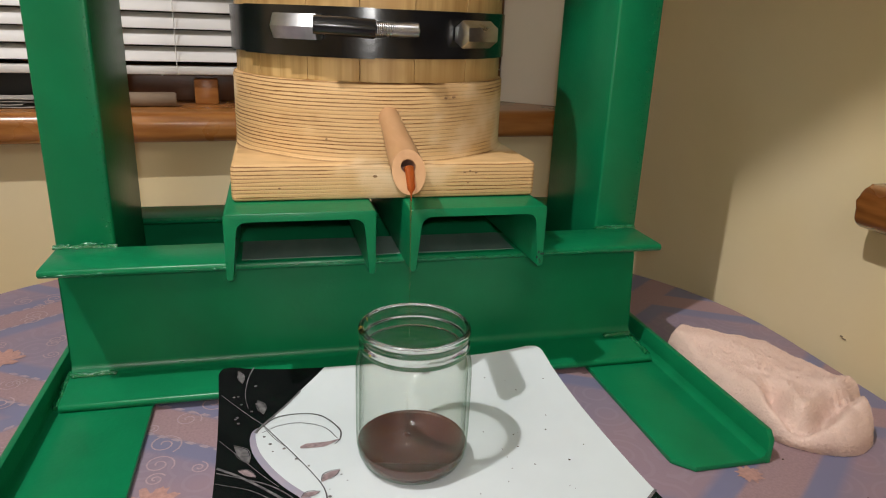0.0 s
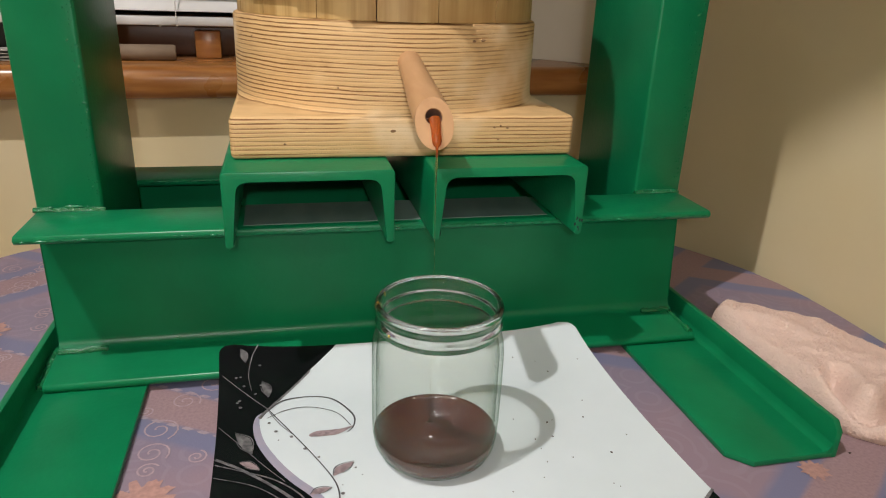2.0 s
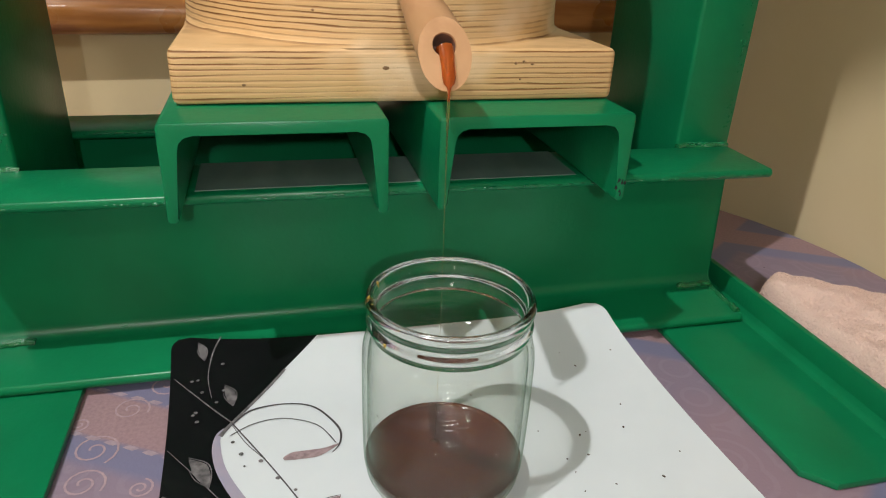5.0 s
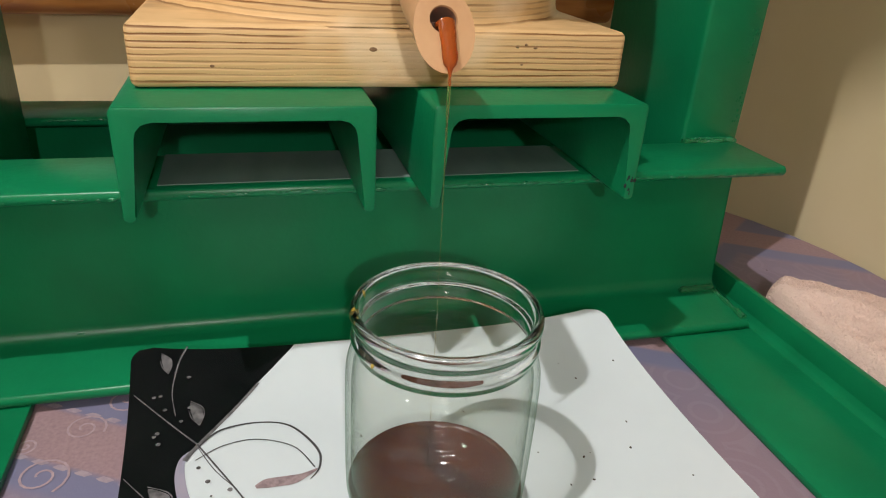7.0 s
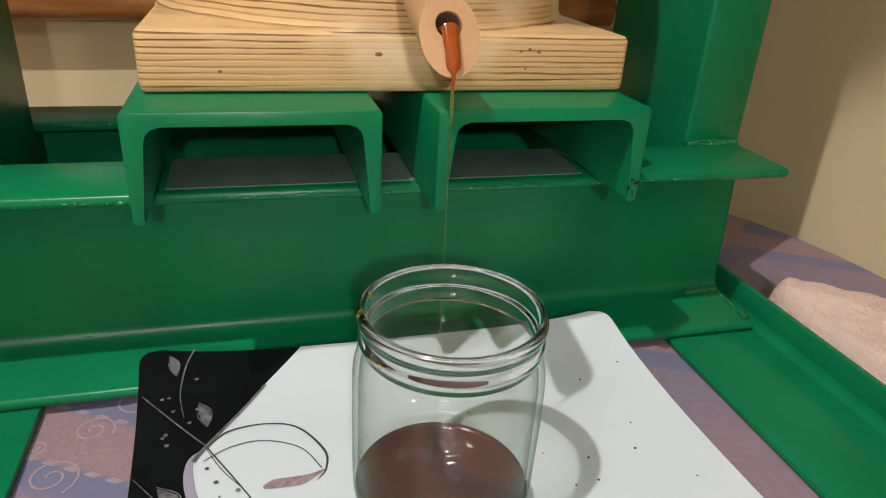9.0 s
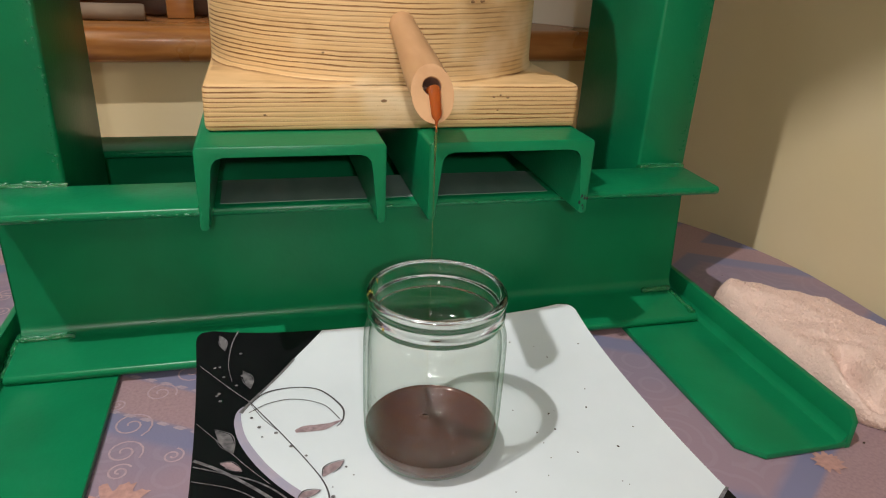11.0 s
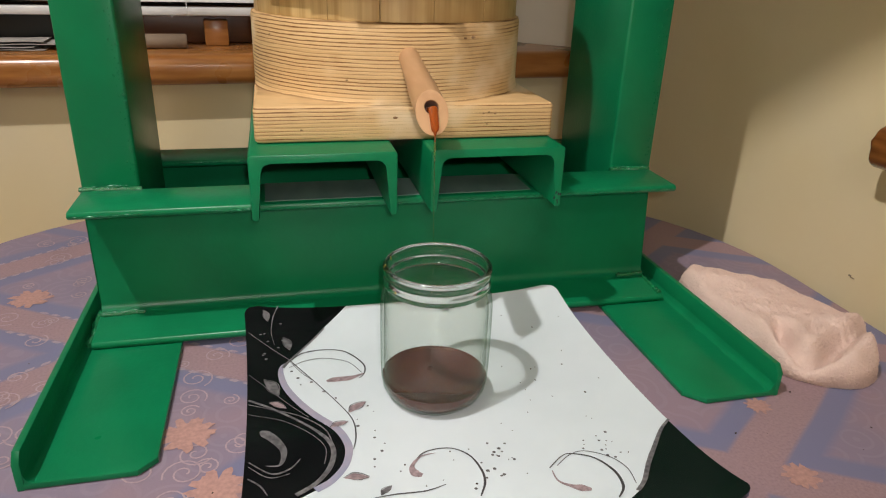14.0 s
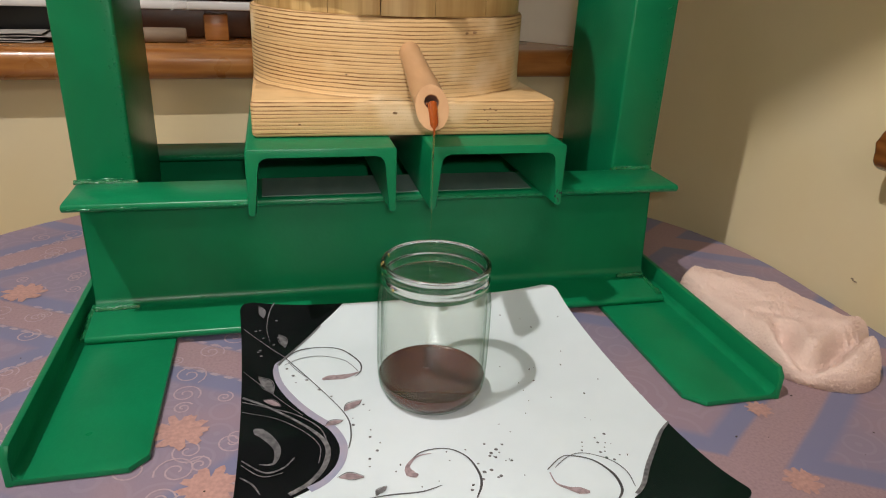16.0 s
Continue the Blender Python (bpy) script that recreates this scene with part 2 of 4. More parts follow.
def cloth_material():
    """Printed cloth: lavender ground, two families of pink bands that cross as a lattice, faint swirls and a weave."""
    m = bpy.data.materials.new("printed_lavender_cloth")
    m.use_nodes = True
    n, l = m.node_tree.nodes, m.node_tree.links
    p = n["Principled BSDF"]
    co = n.new("ShaderNodeTexCoord")
    sep = n.new("ShaderNodeSeparateXYZ")
    wob = n.new("ShaderNodeTexNoise")
    wob.inputs["Scale"].default_value = 6.0
    l.new(co.outputs["Object"], wob.inputs["Vector"])
    l.new(co.outputs["Object"], sep.inputs[0])

    def op(kind, a, b=0.0, c=None):
        q = n.new("ShaderNodeMath")
        q.operation = kind
        for i, v in enumerate((a, b, c)):
            if v is None:
                continue
            if isinstance(v, (int, float)):
                q.inputs[i].default_value = v
            else:
                l.new(v, q.inputs[i])
        return q.outputs[0]

    def band(nx, ny, at, period, half, soft):
        a = op("ADD", op("MULTIPLY", sep.outputs[0], nx), op("MULTIPLY", sep.outputs[1], ny))
        a = op("ADD", a, op("MULTIPLY", wob.outputs[0], 0.008))
        d = op("ABSOLUTE", op("SUBTRACT", op("FRACT", op("ADD", op("DIVIDE", op("SUBTRACT", a, at), period), 0.5)), 0.5))
        d = op("MULTIPLY", d, period)
        q = n.new("ShaderNodeMapRange")
        q.inputs[1].default_value, q.inputs[2].default_value, q.inputs[3].default_value, q.inputs[4].default_value = half - soft, half + soft, 1.0, 0.0
        l.new(d, q.inputs[0])
        return q.outputs[0]

    def mix(f, a, b):
        q = n.new("ShaderNodeMix")
        q.data_type = "RGBA"
        for i, v in ((0, f), (6, a), (7, b)):
            if isinstance(v, (int, float)):
                q.inputs[i].default_value = v
            elif isinstance(v, tuple):
                q.inputs[i].default_value = (*v, 1)
            else:
                l.new(v, q.inputs[i])
        return q.outputs[2]

    pink = op("MAXIMUM", band(0.5, 0.866, 0.520, 0.23, 0.019, 0.002), band(-0.6, 0.8, 0.845, 0.25, 0.019, 0.002))
    blue = op("MAXIMUM", band(0.5, 0.866, 0.520, 0.23, 0.040, 0.004), band(-0.6, 0.8, 0.845, 0.25, 0.040, 0.004))
    vor = n.new("ShaderNodeTexVoronoi")
    vor.inputs["Scale"].default_value = 26.0
    l.new(co.outputs["Object"], vor.inputs["Vector"])
    rings = op("SINE", op("MULTIPLY", vor.outputs["Distance"], 26.0))
    ringm = n.new("ShaderNodeMapRange")
    ringm.inputs[1].default_value, ringm.inputs[2].default_value = 0.45, 0.85
    l.new(rings, ringm.inputs[0])
    patch = n.new("ShaderNodeTexNoise")
    patch.inputs["Scale"].default_value = 9.0
    l.new(co.outputs["Object"], patch.inputs["Vector"])
    pm = n.new("ShaderNodeMapRange")
    pm.inputs[1].default_value, pm.inputs[2].default_value = 0.45, 0.6
    l.new(patch.outputs[0], pm.inputs[0])
    ground = mix(pm.outputs[0], (0.258, 0.205, 0.270), (0.298, 0.213, 0.258))
    ground = mix(op("MULTIPLY", ringm.outputs[0], 0.14), ground, (0.40, 0.33, 0.40))
    ground = mix(blue, ground, (0.195, 0.190, 0.295))
    weave = n.new("ShaderNodeTexNoise")
    weave.inputs["Scale"].default_value = 420.0
    l.new(co.outputs["Object"], weave.inputs["Vector"])
    pinkc = mix(weave.outputs[0], (0.25, 0.165, 0.19), (0.42, 0.28, 0.29))
    col = mix(pink, ground, pinkc)
    l.new(col, p.inputs["Base Color"])
    p.inputs["Roughness"].default_value = 0.55
    p.inputs["Specular IOR Level"].default_value = 0.3
    bp = n.new("ShaderNodeBump")
    bp.inputs["Strength"].default_value, bp.inputs["Distance"].default_value = 0.3, 0.0006
    l.new(weave.outputs[0], bp.inputs["Height"])
    l.new(bp.outputs[0], p.inputs["Normal"])
    return m


CLOTH = cloth_material()
FLOWER = grain("salmon_print", (0.40, 0.222, 0.20), (0.51, 0.29, 0.245), (300, 300, 300), rough=0.6)
LILAC = grain("lilac_print", (0.37, 0.265, 0.30), (0.47, 0.34, 0.36), (300, 300, 300), rough=0.6)
PALE = grain("pale_pink_print", (0.32, 0.25, 0.31), (0.41, 0.32, 0.36), (300, 300, 300), rough=0.6)


# ---- building helpers ----
def finish(name, bm, material, smooth=True):
    bmesh.ops.recalc_face_normals(bm, faces=bm.faces)
    me = bpy.data.meshes.new(name)
    bm.to_mesh(me)
    bm.free()
    for mt in material if isinstance(material, (list, tuple)) else (material,):
        me.materials.append(mt)
    if smooth:
        me.shade_smooth()
        me.set_sharp_from_angle(angle=radians(38))
    return me


def part(name, bm, material, parent, label=""):
    """One mesh object under a thing or a part; its vertices are in the world's metres."""
    ob = new(name, finish(name, bm, material))
    ob.parent = parent
    ob.matrix_parent_inverse = Matrix.Translation(-parent.location)
    return tagged(ob, label)


def thing(name, at, label, category, group="", kind=""):
    ob = new(name)
    ob.location, ob.empty_display_size = at, 0.02
    return tagged(ob, label, category, group, kind)


def solid(name, bm, material, label, category, group="", kind=""):
    return tagged(new(name, finish(name, bm, material)), label, category, group, kind)


def prism(bm, pts, origin, u, v, w, length, cut=0.0):
    """A closed outline in the plane of u and v, drawn out along w; cut rounds its two end rims."""
    o, u, v, w = Vector(origin), Vector(u), Vector(v), Vector(w)
    a = [bm.verts.new(o + u * p + v * q) for p, q in pts]
    b = [bm.verts.new(o + u * p + v * q + w * length) for p, q in pts]
    n = len(pts)
    f1, f2 = bm.faces.new(a), bm.faces.new(b[::-1])
    for i in range(n):
        bm.faces.new((a[i], b[i], b[(i + 1) % n], a[(i + 1) % n]))
    if cut:
        bmesh.ops.bevel(bm, geom=list({*f1.edges, *f2.edges}), offset=cut, segments=2, affect="EDGES", profile=0.5)
    return bm


def box(bm, x0, x1, y0, y1, z0, z1, cut=0.0, m=None, segments=2):
    r = bmesh.ops.create_cube(bm, size=1)
    vs = r["verts"]
    for q in vs:
        q.co = Vector((x0 + (q.co.x + 0.5) * (x1 - x0), y0 + (q.co.y + 0.5) * (y1 - y0), z0 + (q.co.z + 0.5) * (z1 - z0)))
        if m:
            q.co = m @ q.co
    if cut:
        bmesh.ops.bevel(bm, geom=list({e for q in vs for e in q.link_edges}), offset=cut, segments=segments, affect="EDGES", profile=0.5)
    return bm


def tube(bm, path, radii, sides=12, caps=True, squash=None):
    """A round skin along a path, with a radius at each point."""
    rings = []
    for i, c in enumerate(path):
        c = Vector(c)
        d = (Vector(path[min(i + 1, len(path) - 1)]) - Vector(path[max(i - 1, 0)])).normalized()
        side = d.cross(Vector((0, 0, 1)))
        side = side.normalized() if side.length > 1e-3 else Vector((-1, 0, 0))
        up = side.cross(d)
        k = squash[i] if squash else 1.0
        rings.append([bm.verts.new(c + (side * math.cos(a) + up * math.sin(a) * k) * radii[i]) for a in [2 * math.pi * j / sides for j in range(sides)]])
    for a, b in zip(rings, rings[1:]):
        for j in range(sides):
            bm.faces.new((a[j], a[(j + 1) % sides], b[(j + 1) % sides], b[j]))
    if caps:
        bm.faces.new(rings[0][::-1])
        bm.faces.new(rings[-1])
    return bm


def lathe(bm, profile, centre, sides=64, closed=False):
    c = Vector(centre)
    rings = [[bm.verts.new(c + Vector((r * math.cos(2 * math.pi * j / sides), r * math.sin(2 * math.pi * j / sides), z))) for j in range(sides)] if r > 1e-6
             else [bm.verts.new(c + Vector((0, 0, z)))] for r, z in profile]
    pairs = list(zip(rings, rings[1:])) + ([(rings[-1], rings[0])] if closed else [])
    for a, b in pairs:
        for j in range(sides):
            k = (j + 1) % sides
            q = [a[j], a[k], b[k], b[j]] if len(a) > 1 and len(b) > 1 else [a[0], b[k], b[j]] if len(a) == 1 else [a[j], a[k], b[0]]
            bm.faces.new(q)
    return bm


def arc(cx, cy, r, a0, a1, n):
    return [(cx + r * math.cos(radians(a0 + (a1 - a0) * i / n)), cy + r * math.sin(radians(a0 + (a1 - a0) * i / n))) for i in range(n + 1)]


def channel_outline(b, h, web, root, tip):
    """Rolled channel: flanges b wide taper from root to tip, web along the second axis for h."""
    pts = arc(0.003, 0.003, 0.003, 180, 270, 3)
    pts += arc(b - tip * 0.45, tip * 0.45, tip * 0.45, -90, 0, 4)[1:] + arc(b - tip * 0.5, tip * 0.5, tip * 0.5, 0, 80, 4)
    pts += [(web + 0.009, root)] + [(web + 0.009 * (1 - math.sin(a)), root + 0.009 * (1 - math.cos(a))) for a in (0.5, 1.0)] + [(web, root + 0.009)]
    return pts + [(p, h - q) for p, q in pts[::-1]]


# ---- the room ----
NORTH = pose(0, 1.135, 0, 0, 0, 4)      # along the wall, into the wall, up
EAST = pose(0.692, 0, 0, 0, 0, 4)       # x is the way out through the wall


def room():
    bm = bmesh.new()
    box(bm, -1.7, 1.4, -2.6, 2.0, -0.80, -0.75)
    solid("floor", bm, FLOORING, "brown laminate floor of the room", "floor", kind="structure")
    bm = bmesh.new()
    box(bm, -1.7, 1.4, -2.6, 2.0, 2.05, 2.10)
    solid("ceiling", bm, CEILING, "plain white painted ceiling", "ceiling", kind="structure")
    bm = bmesh.new()
    x0, x1 = -1.0, 0.565
    for a, b, c, d in ((-1.7, x0, -0.75, 2.05), (x1, 0.72, -0.75, 2.05), (x0, x1, -0.75, 0.163), (x0, x1, 1.25, 2.05)):
        box(bm, a, b, 0, 0.16, c, d, m=NORTH)
    solid("wall_north", bm, PLASTER, "cream painted wall with a window above the table", "wall", kind="structure")
    bm = bmesh.new()
    y0, y1 = -0.75, 0.60
    for a, b, c, d in ((-2.6, y0, -0.75, 2.05), (y1, 1.35, -0.75, 2.05), (y0, y1, -0.75, 0.163), (y0, y1, 1.25, 2.05)):
        box(bm, 0, 0.16, a, b, c, d, m=EAST)
    solid("wall_east", bm, PLASTER, "cream painted wall beside the table, with a few scuffs", "wall", kind="structure")
    # unseen south and west walls, drawn in close as reflectors towards the press
    bm = bmesh.new()
    box(bm, -1.7, 1.4, -2.6, -2.5, -0.75, 2.05)
    solid("bounce_wall_south", bm, PLASTER, "unseen cream wall set close to bounce light to the press", "wall", kind="structure")
    bm = bmesh.new()
    box(bm, -1.7, -1.6, -2.5, 2.0, -0.75, 2.05)
    solid("bounce_wall_west", bm, PLASTER, "unseen cream wall set close to bounce light to the press", "wall", kind="structure")
    bm = bmesh.new()
    for i, (p, q, r, s) in enumerate(((0.612, 0.031, 0.0026, 0.0004), (0.6155, 0.0325, 0.0014, 0.0007))):
        box(bm, -0.001, 0.001, p - r, p + r, q - s, q + s, m=EAST)
    solid("wall_scuff", bm, CARD, "small dark scuffs on the cream wall", "scuff", kind="structure")


def sill(name, m, a, b, along, parent, label):
    """A thick board with a round nose; along is the local axis of its length."""
    out = [(0.20, 0.163), (-0.027, 0.163)] + arc(-0.027, 0.176, 0.013, 270, 180, 4)[1:] + arc(-0.024, 0.190, 0.016, 180, 90, 5) + [(0.20, 0.206)]
    bm = bmesh.new()
    if along == "x":
        prism(bm, out, (a, 0, 0), (0, 1, 0), (0, 0, 1), (1, 0, 0), b - a, cut=0.004)
    else:
        prism(bm, out, (0, a, 0), (1, 0, 0), (0, 0, 1), (0, 1, 0), b - a, cut=0.004)
    bm.transform(m)
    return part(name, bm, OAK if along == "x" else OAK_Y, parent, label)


def windows():
    w = thing("window_1", (0, 1.2, 0.2), "brown wooden window at night above a varnished sill", "window", kind="structure")
    sill("window_sill", NORTH, -1.06, 0.548, "x", w, "thick varnished oak sill with a rounded nose")
    for x0, x1, z0, z1 in ((-1.0, 0.464, 0.206, 0.262), (-1.0, 0.464, 1.19, 1.25), (0.415, 0.464, 0.262, 1.19), (-1.0, -0.94, 0.262, 1.19), (-0.29, -0.24, 0.262, 1.19)):
        bm = bmesh.new()
        box(bm, x0, x1, 0.095, 0.14, z0, z1, cut=0.004, m=NORTH)
        part("window_frame", bm, FRAME, w)
    for x0, x1 in ((-0.94, -0.29), (-0.24, 0.415)):
        bm = bmesh.new()
        box(bm, x0, x1, 0.112, 0.118, 0.262, 1.19, m=NORTH)
        part("pane", bm, PANE, w, "dark night-time pane").visible_shadow = False
    bm = bmesh.new()
    prism(bm, [(0.466, 0.15), (0.466, 0.10), (0.567, 0.0), (0.567, 0.15)], (0, 0, 0.2065), (1, 0, 0), (0, 1, 0), (0, 0, 1), 1.0435)
    bm.transform(NORTH)
    part("reveal", bm, WHITE, w, "pale splayed window reveal")
    bm = bmesh.new()
    box(bm, -1.3, 0.8, 0.30, 0.32, -0.2, 1.6, m=NORTH)
    solid("backdrop", bm, NIGHT, "black night outside the window", "backdrop", kind="structure")
    w = thing("window_2", (0.75, 0.0, 0.2), "brown wooden window in the side wall above a varnished sill", "window", kind="structure")
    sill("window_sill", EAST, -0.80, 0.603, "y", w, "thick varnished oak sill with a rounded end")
    for y0, y1, z0, z1 in ((-0.75, 0.60, 0.206, 0.262), (-0.75, 0.60, 1.19, 1.25), (0.55, 0.60, 0.262, 1.19), (-0.75, -0.70, 0.262, 1.19)):
        bm = bmesh.new()
        box(bm, 0.095, 0.14, y0, y1, z0, z1, cut=0.004, m=EAST)
        part("window_frame", bm, FRAME, w)
    bm = bmesh.new()
    box(bm, 0.112, 0.118, -0.70, 0.55, 0.262, 1.19, m=EAST)
    part("pane", bm, PANE, w)


def blind():
    w = thing("window_blind", (-0.2, 1.19, 0.3), "white horizontal slat blind hanging half lowered in the window", "blind")
    for i in range(24):
        z = 0.281 + i * 0.0235
        bm = bmesh.new()
        pts = [(-0.0125, -0.004), (-0.006, 0.0005), (0.0, 0.0025), (0.006, 0.003), (0.0125, 0.002), (0.0125, 0.0012), (0.006, 0.0022), (0.0, 0.0017), (-0.006, -0.0003), (-0.0122, -0.005)]
        tilt = radians(37 + (i * 7 % 5) * 1.4)
        pts = [(p * math.cos(tilt) - q * math.sin(tilt), p * math.sin(tilt) + q * math.cos(tilt)) for p, q in pts]
        prism(bm, pts, (-0.93, 0.052, z), (0, 1, 0), (0, 0, 1), (1, 0, 0), 1.02)
        bm.transform(NORTH)
        part("slat", bm, SLAT, w)
    bm = bmesh.new()
    box(bm, -0.93, 0.09, 0.040, 0.064, 0.251, 0.263, cut=0.003, m=NORTH)
    part("bottom_rail", bm, SLAT, w)
    for x in (-0.66, -0.075):
        bm = bmesh.new()
        tube(bm, [(x, 0.040, 0.25), (x, 0.040, 0.5), (x, 0.040, 0.86)], [0.0007] * 3, 6)
        bm.transform(NORTH)
        part("cord", bm, SLAT, w, "thin white ladder cord")
    bm = bmesh.new()
    tube(bm, [(-0.085 + 0.012 * math.cos(a), 0.034, 0.256 + 0.006 * math.sin(1.6 * a)) for a in [i * 0.4 for i in range(17)]], [0.0006] * 17, 6)
    bm.transform(NORTH)
    part("cord_knot", bm, SLAT, w)
    bm = bmesh.new()
    box(bm, -0.95, 0.11, 0.03, 0.075, 0.85, 0.89, cut=0.003, m=NORTH)
    part("head_rail", bm, SLAT, w)


def sill_things():
    bm = bmesh.new()
    tube(bm, [(-0.20, 0.030, 0.2165), (-0.18, 0.030, 0.2165), (-0.13, 0.030, 0.2165), (-0.082, 0.030, 0.2165), (-0.079, 0.030, 0.2165)], [0.0105, 0.0105, 0.0105, 0.0105, 0.009], 20)
    bm.transform(NORTH)
    solid("card_roll", bm, CARD, "beige cardboard roll lying on the window sill", "roll")
    bm = bmesh.new()
    box(bm, -0.054, -0.019, 0.055, 0.085, 0.2065, 0.244, cut=0.002, m=NORTH)
    solid("wood_block", bm, OAK, "small orange wooden block on the window sill", "block")
    t = thing("paper_stack", NORTH @ Vector((-0.40, 0.035, 0.2065)), "crumpled white papers lying on the window sill", "papers")
    for k in range(4):
        bm = bmesh.new()
        rows = []
        for i in range(19):
            for j in range(7):
                x, y = -0.56 + 0.006 * k + i * 0.0165 - 0.02 * (k % 2), 0.006 + j * 0.0095 + 0.003 * k
                rows.append(bm.verts.new((x, y, 0.2078 + 0.0034 * k + 0.0012 * noise.noise(Vector((x * 60, y * 60, k * 3.1))) + 0.0010 * noise.noise(Vector((x * 150, y * 150, k))))))
        for i in range(18):
            for j in range(6):
                bm.faces.new((rows[i * 7 + j], rows[i * 7 + j + 1], rows[i * 7 + j + 8], rows[i * 7 + j + 7]))
        r = bmesh.ops.extrude_face_region(bm, geom=list(bm.faces))
        for g in r["geom"]:
            if isinstance(g, bmesh.types.BMVert):
                g.co.z -= 0.0006
        bm.transform(NORTH)
        part("sheet", bm, PAPER, t)
    bm = bmesh.new()
    box(bm, -0.50, -0.250, 0.074, 0.093, 0.2072, 0.255, cut=0.006, m=NORTH)
    solid("black_case", bm, DARK, "black plastic case standing behind papers on the sill", "case")


# ---- table ----
def table_outline(grow=0.0, n=14):
    x0, x1, y0, y1, r = -0.40 - grow, 0.637 + grow, -0.10 - grow, 1.058 + grow, 0.378
    return arc(x1 - r, y1 - r, r, 0, 90, n) + arc(x0 + r, y1 - r, r, 90, 180, n) + arc(x0 + r, y0 + r, r, 180, 270, n) + arc(x1 - r, y0 + r, r, 270, 360, n)


def table():
    t = thing("dining_table", (0.12, 0.48, -0.75), "oval wooden dining table under a printed cloth", "table")
    bm = bmesh.new()
    prism(bm, table_outline(-0.004), (0, 0, -0.030), (1, 0, 0), (0, 1, 0), (0, 0, 1), 0.0285, cut=0.006)
    part("tabletop", bm, OAK, t)
    for x in (-0.2, 0.44):
        for y in (0.15, 0.8):
            bm = bmesh.new()
            tube(bm, [(x, y, -0.75), (x, y, -0.4), (x, y, -0.030)], [0.022, 0.028, 0.034], 16)
            part("leg", bm, OAK, t)


def petal_flower(bm, x, y, z, r, petals, turn, deep=0.30):
    n = petals * 6
    c = bm.verts.new((x, y, z))
    ring = []
    for i in range(n):
        a = 2 * math.pi * i / n + turn
        q = r * (1 - deep + deep * abs(math.sin(petals * (a - turn) / 2)) + 0.06 * math.sin(7 * a) + (0.09 * math.sin(13 * a + x * 900) + 0.08 * math.sin(22 * a + y * 700) if petals > 6 else 0))
        ring.append(bm.verts.new((x + q * math.cos(a), y + q * math.sin(a), z)))
    for i in range(n):
        bm.faces.new((c, ring[i], ring[(i + 1) % n]))


def ribbon(bm, pts, widths, zfun):
    """A flat printed stroke through points, with a width at each."""
    left, right = [], []
    for i, p in enumerate(pts):
        d = Vector(pts[min(i + 1, len(pts) - 1)]) - Vector(pts[max(i - 1, 0)])
        d = Vector((-d.y, d.x)).normalized() * widths[i] / 2
        for side, lst in ((d, left), (-d, right)):
            x, y = p[0] + side.x, p[1] + side.y
            lst.append(bm.verts.new((x, y, zfun(x, y))))
    for i in range(len(pts) - 1):
        bm.faces.new((left[i], right[i], right[i + 1], left[i + 1]))


def spline(pts, n=10):
    """Smooth points through a few."""
    out = []
    q = [Vector(pts[0])] + [Vector(p) for p in pts] + [Vector(pts[-1])]
    for i in range(1, len(q) - 2):
        a, b, c, d = q[i - 1:i + 3]
        for j in range(n):
            t = j / n
            out.append(0.5 * ((2 * b) + (c - a) * t + (2 * a - 5 * b + 4 * c - d) * t * t + (3 * b - a - 3 * c + d) * t ** 3))
    return out + [q[-1]]


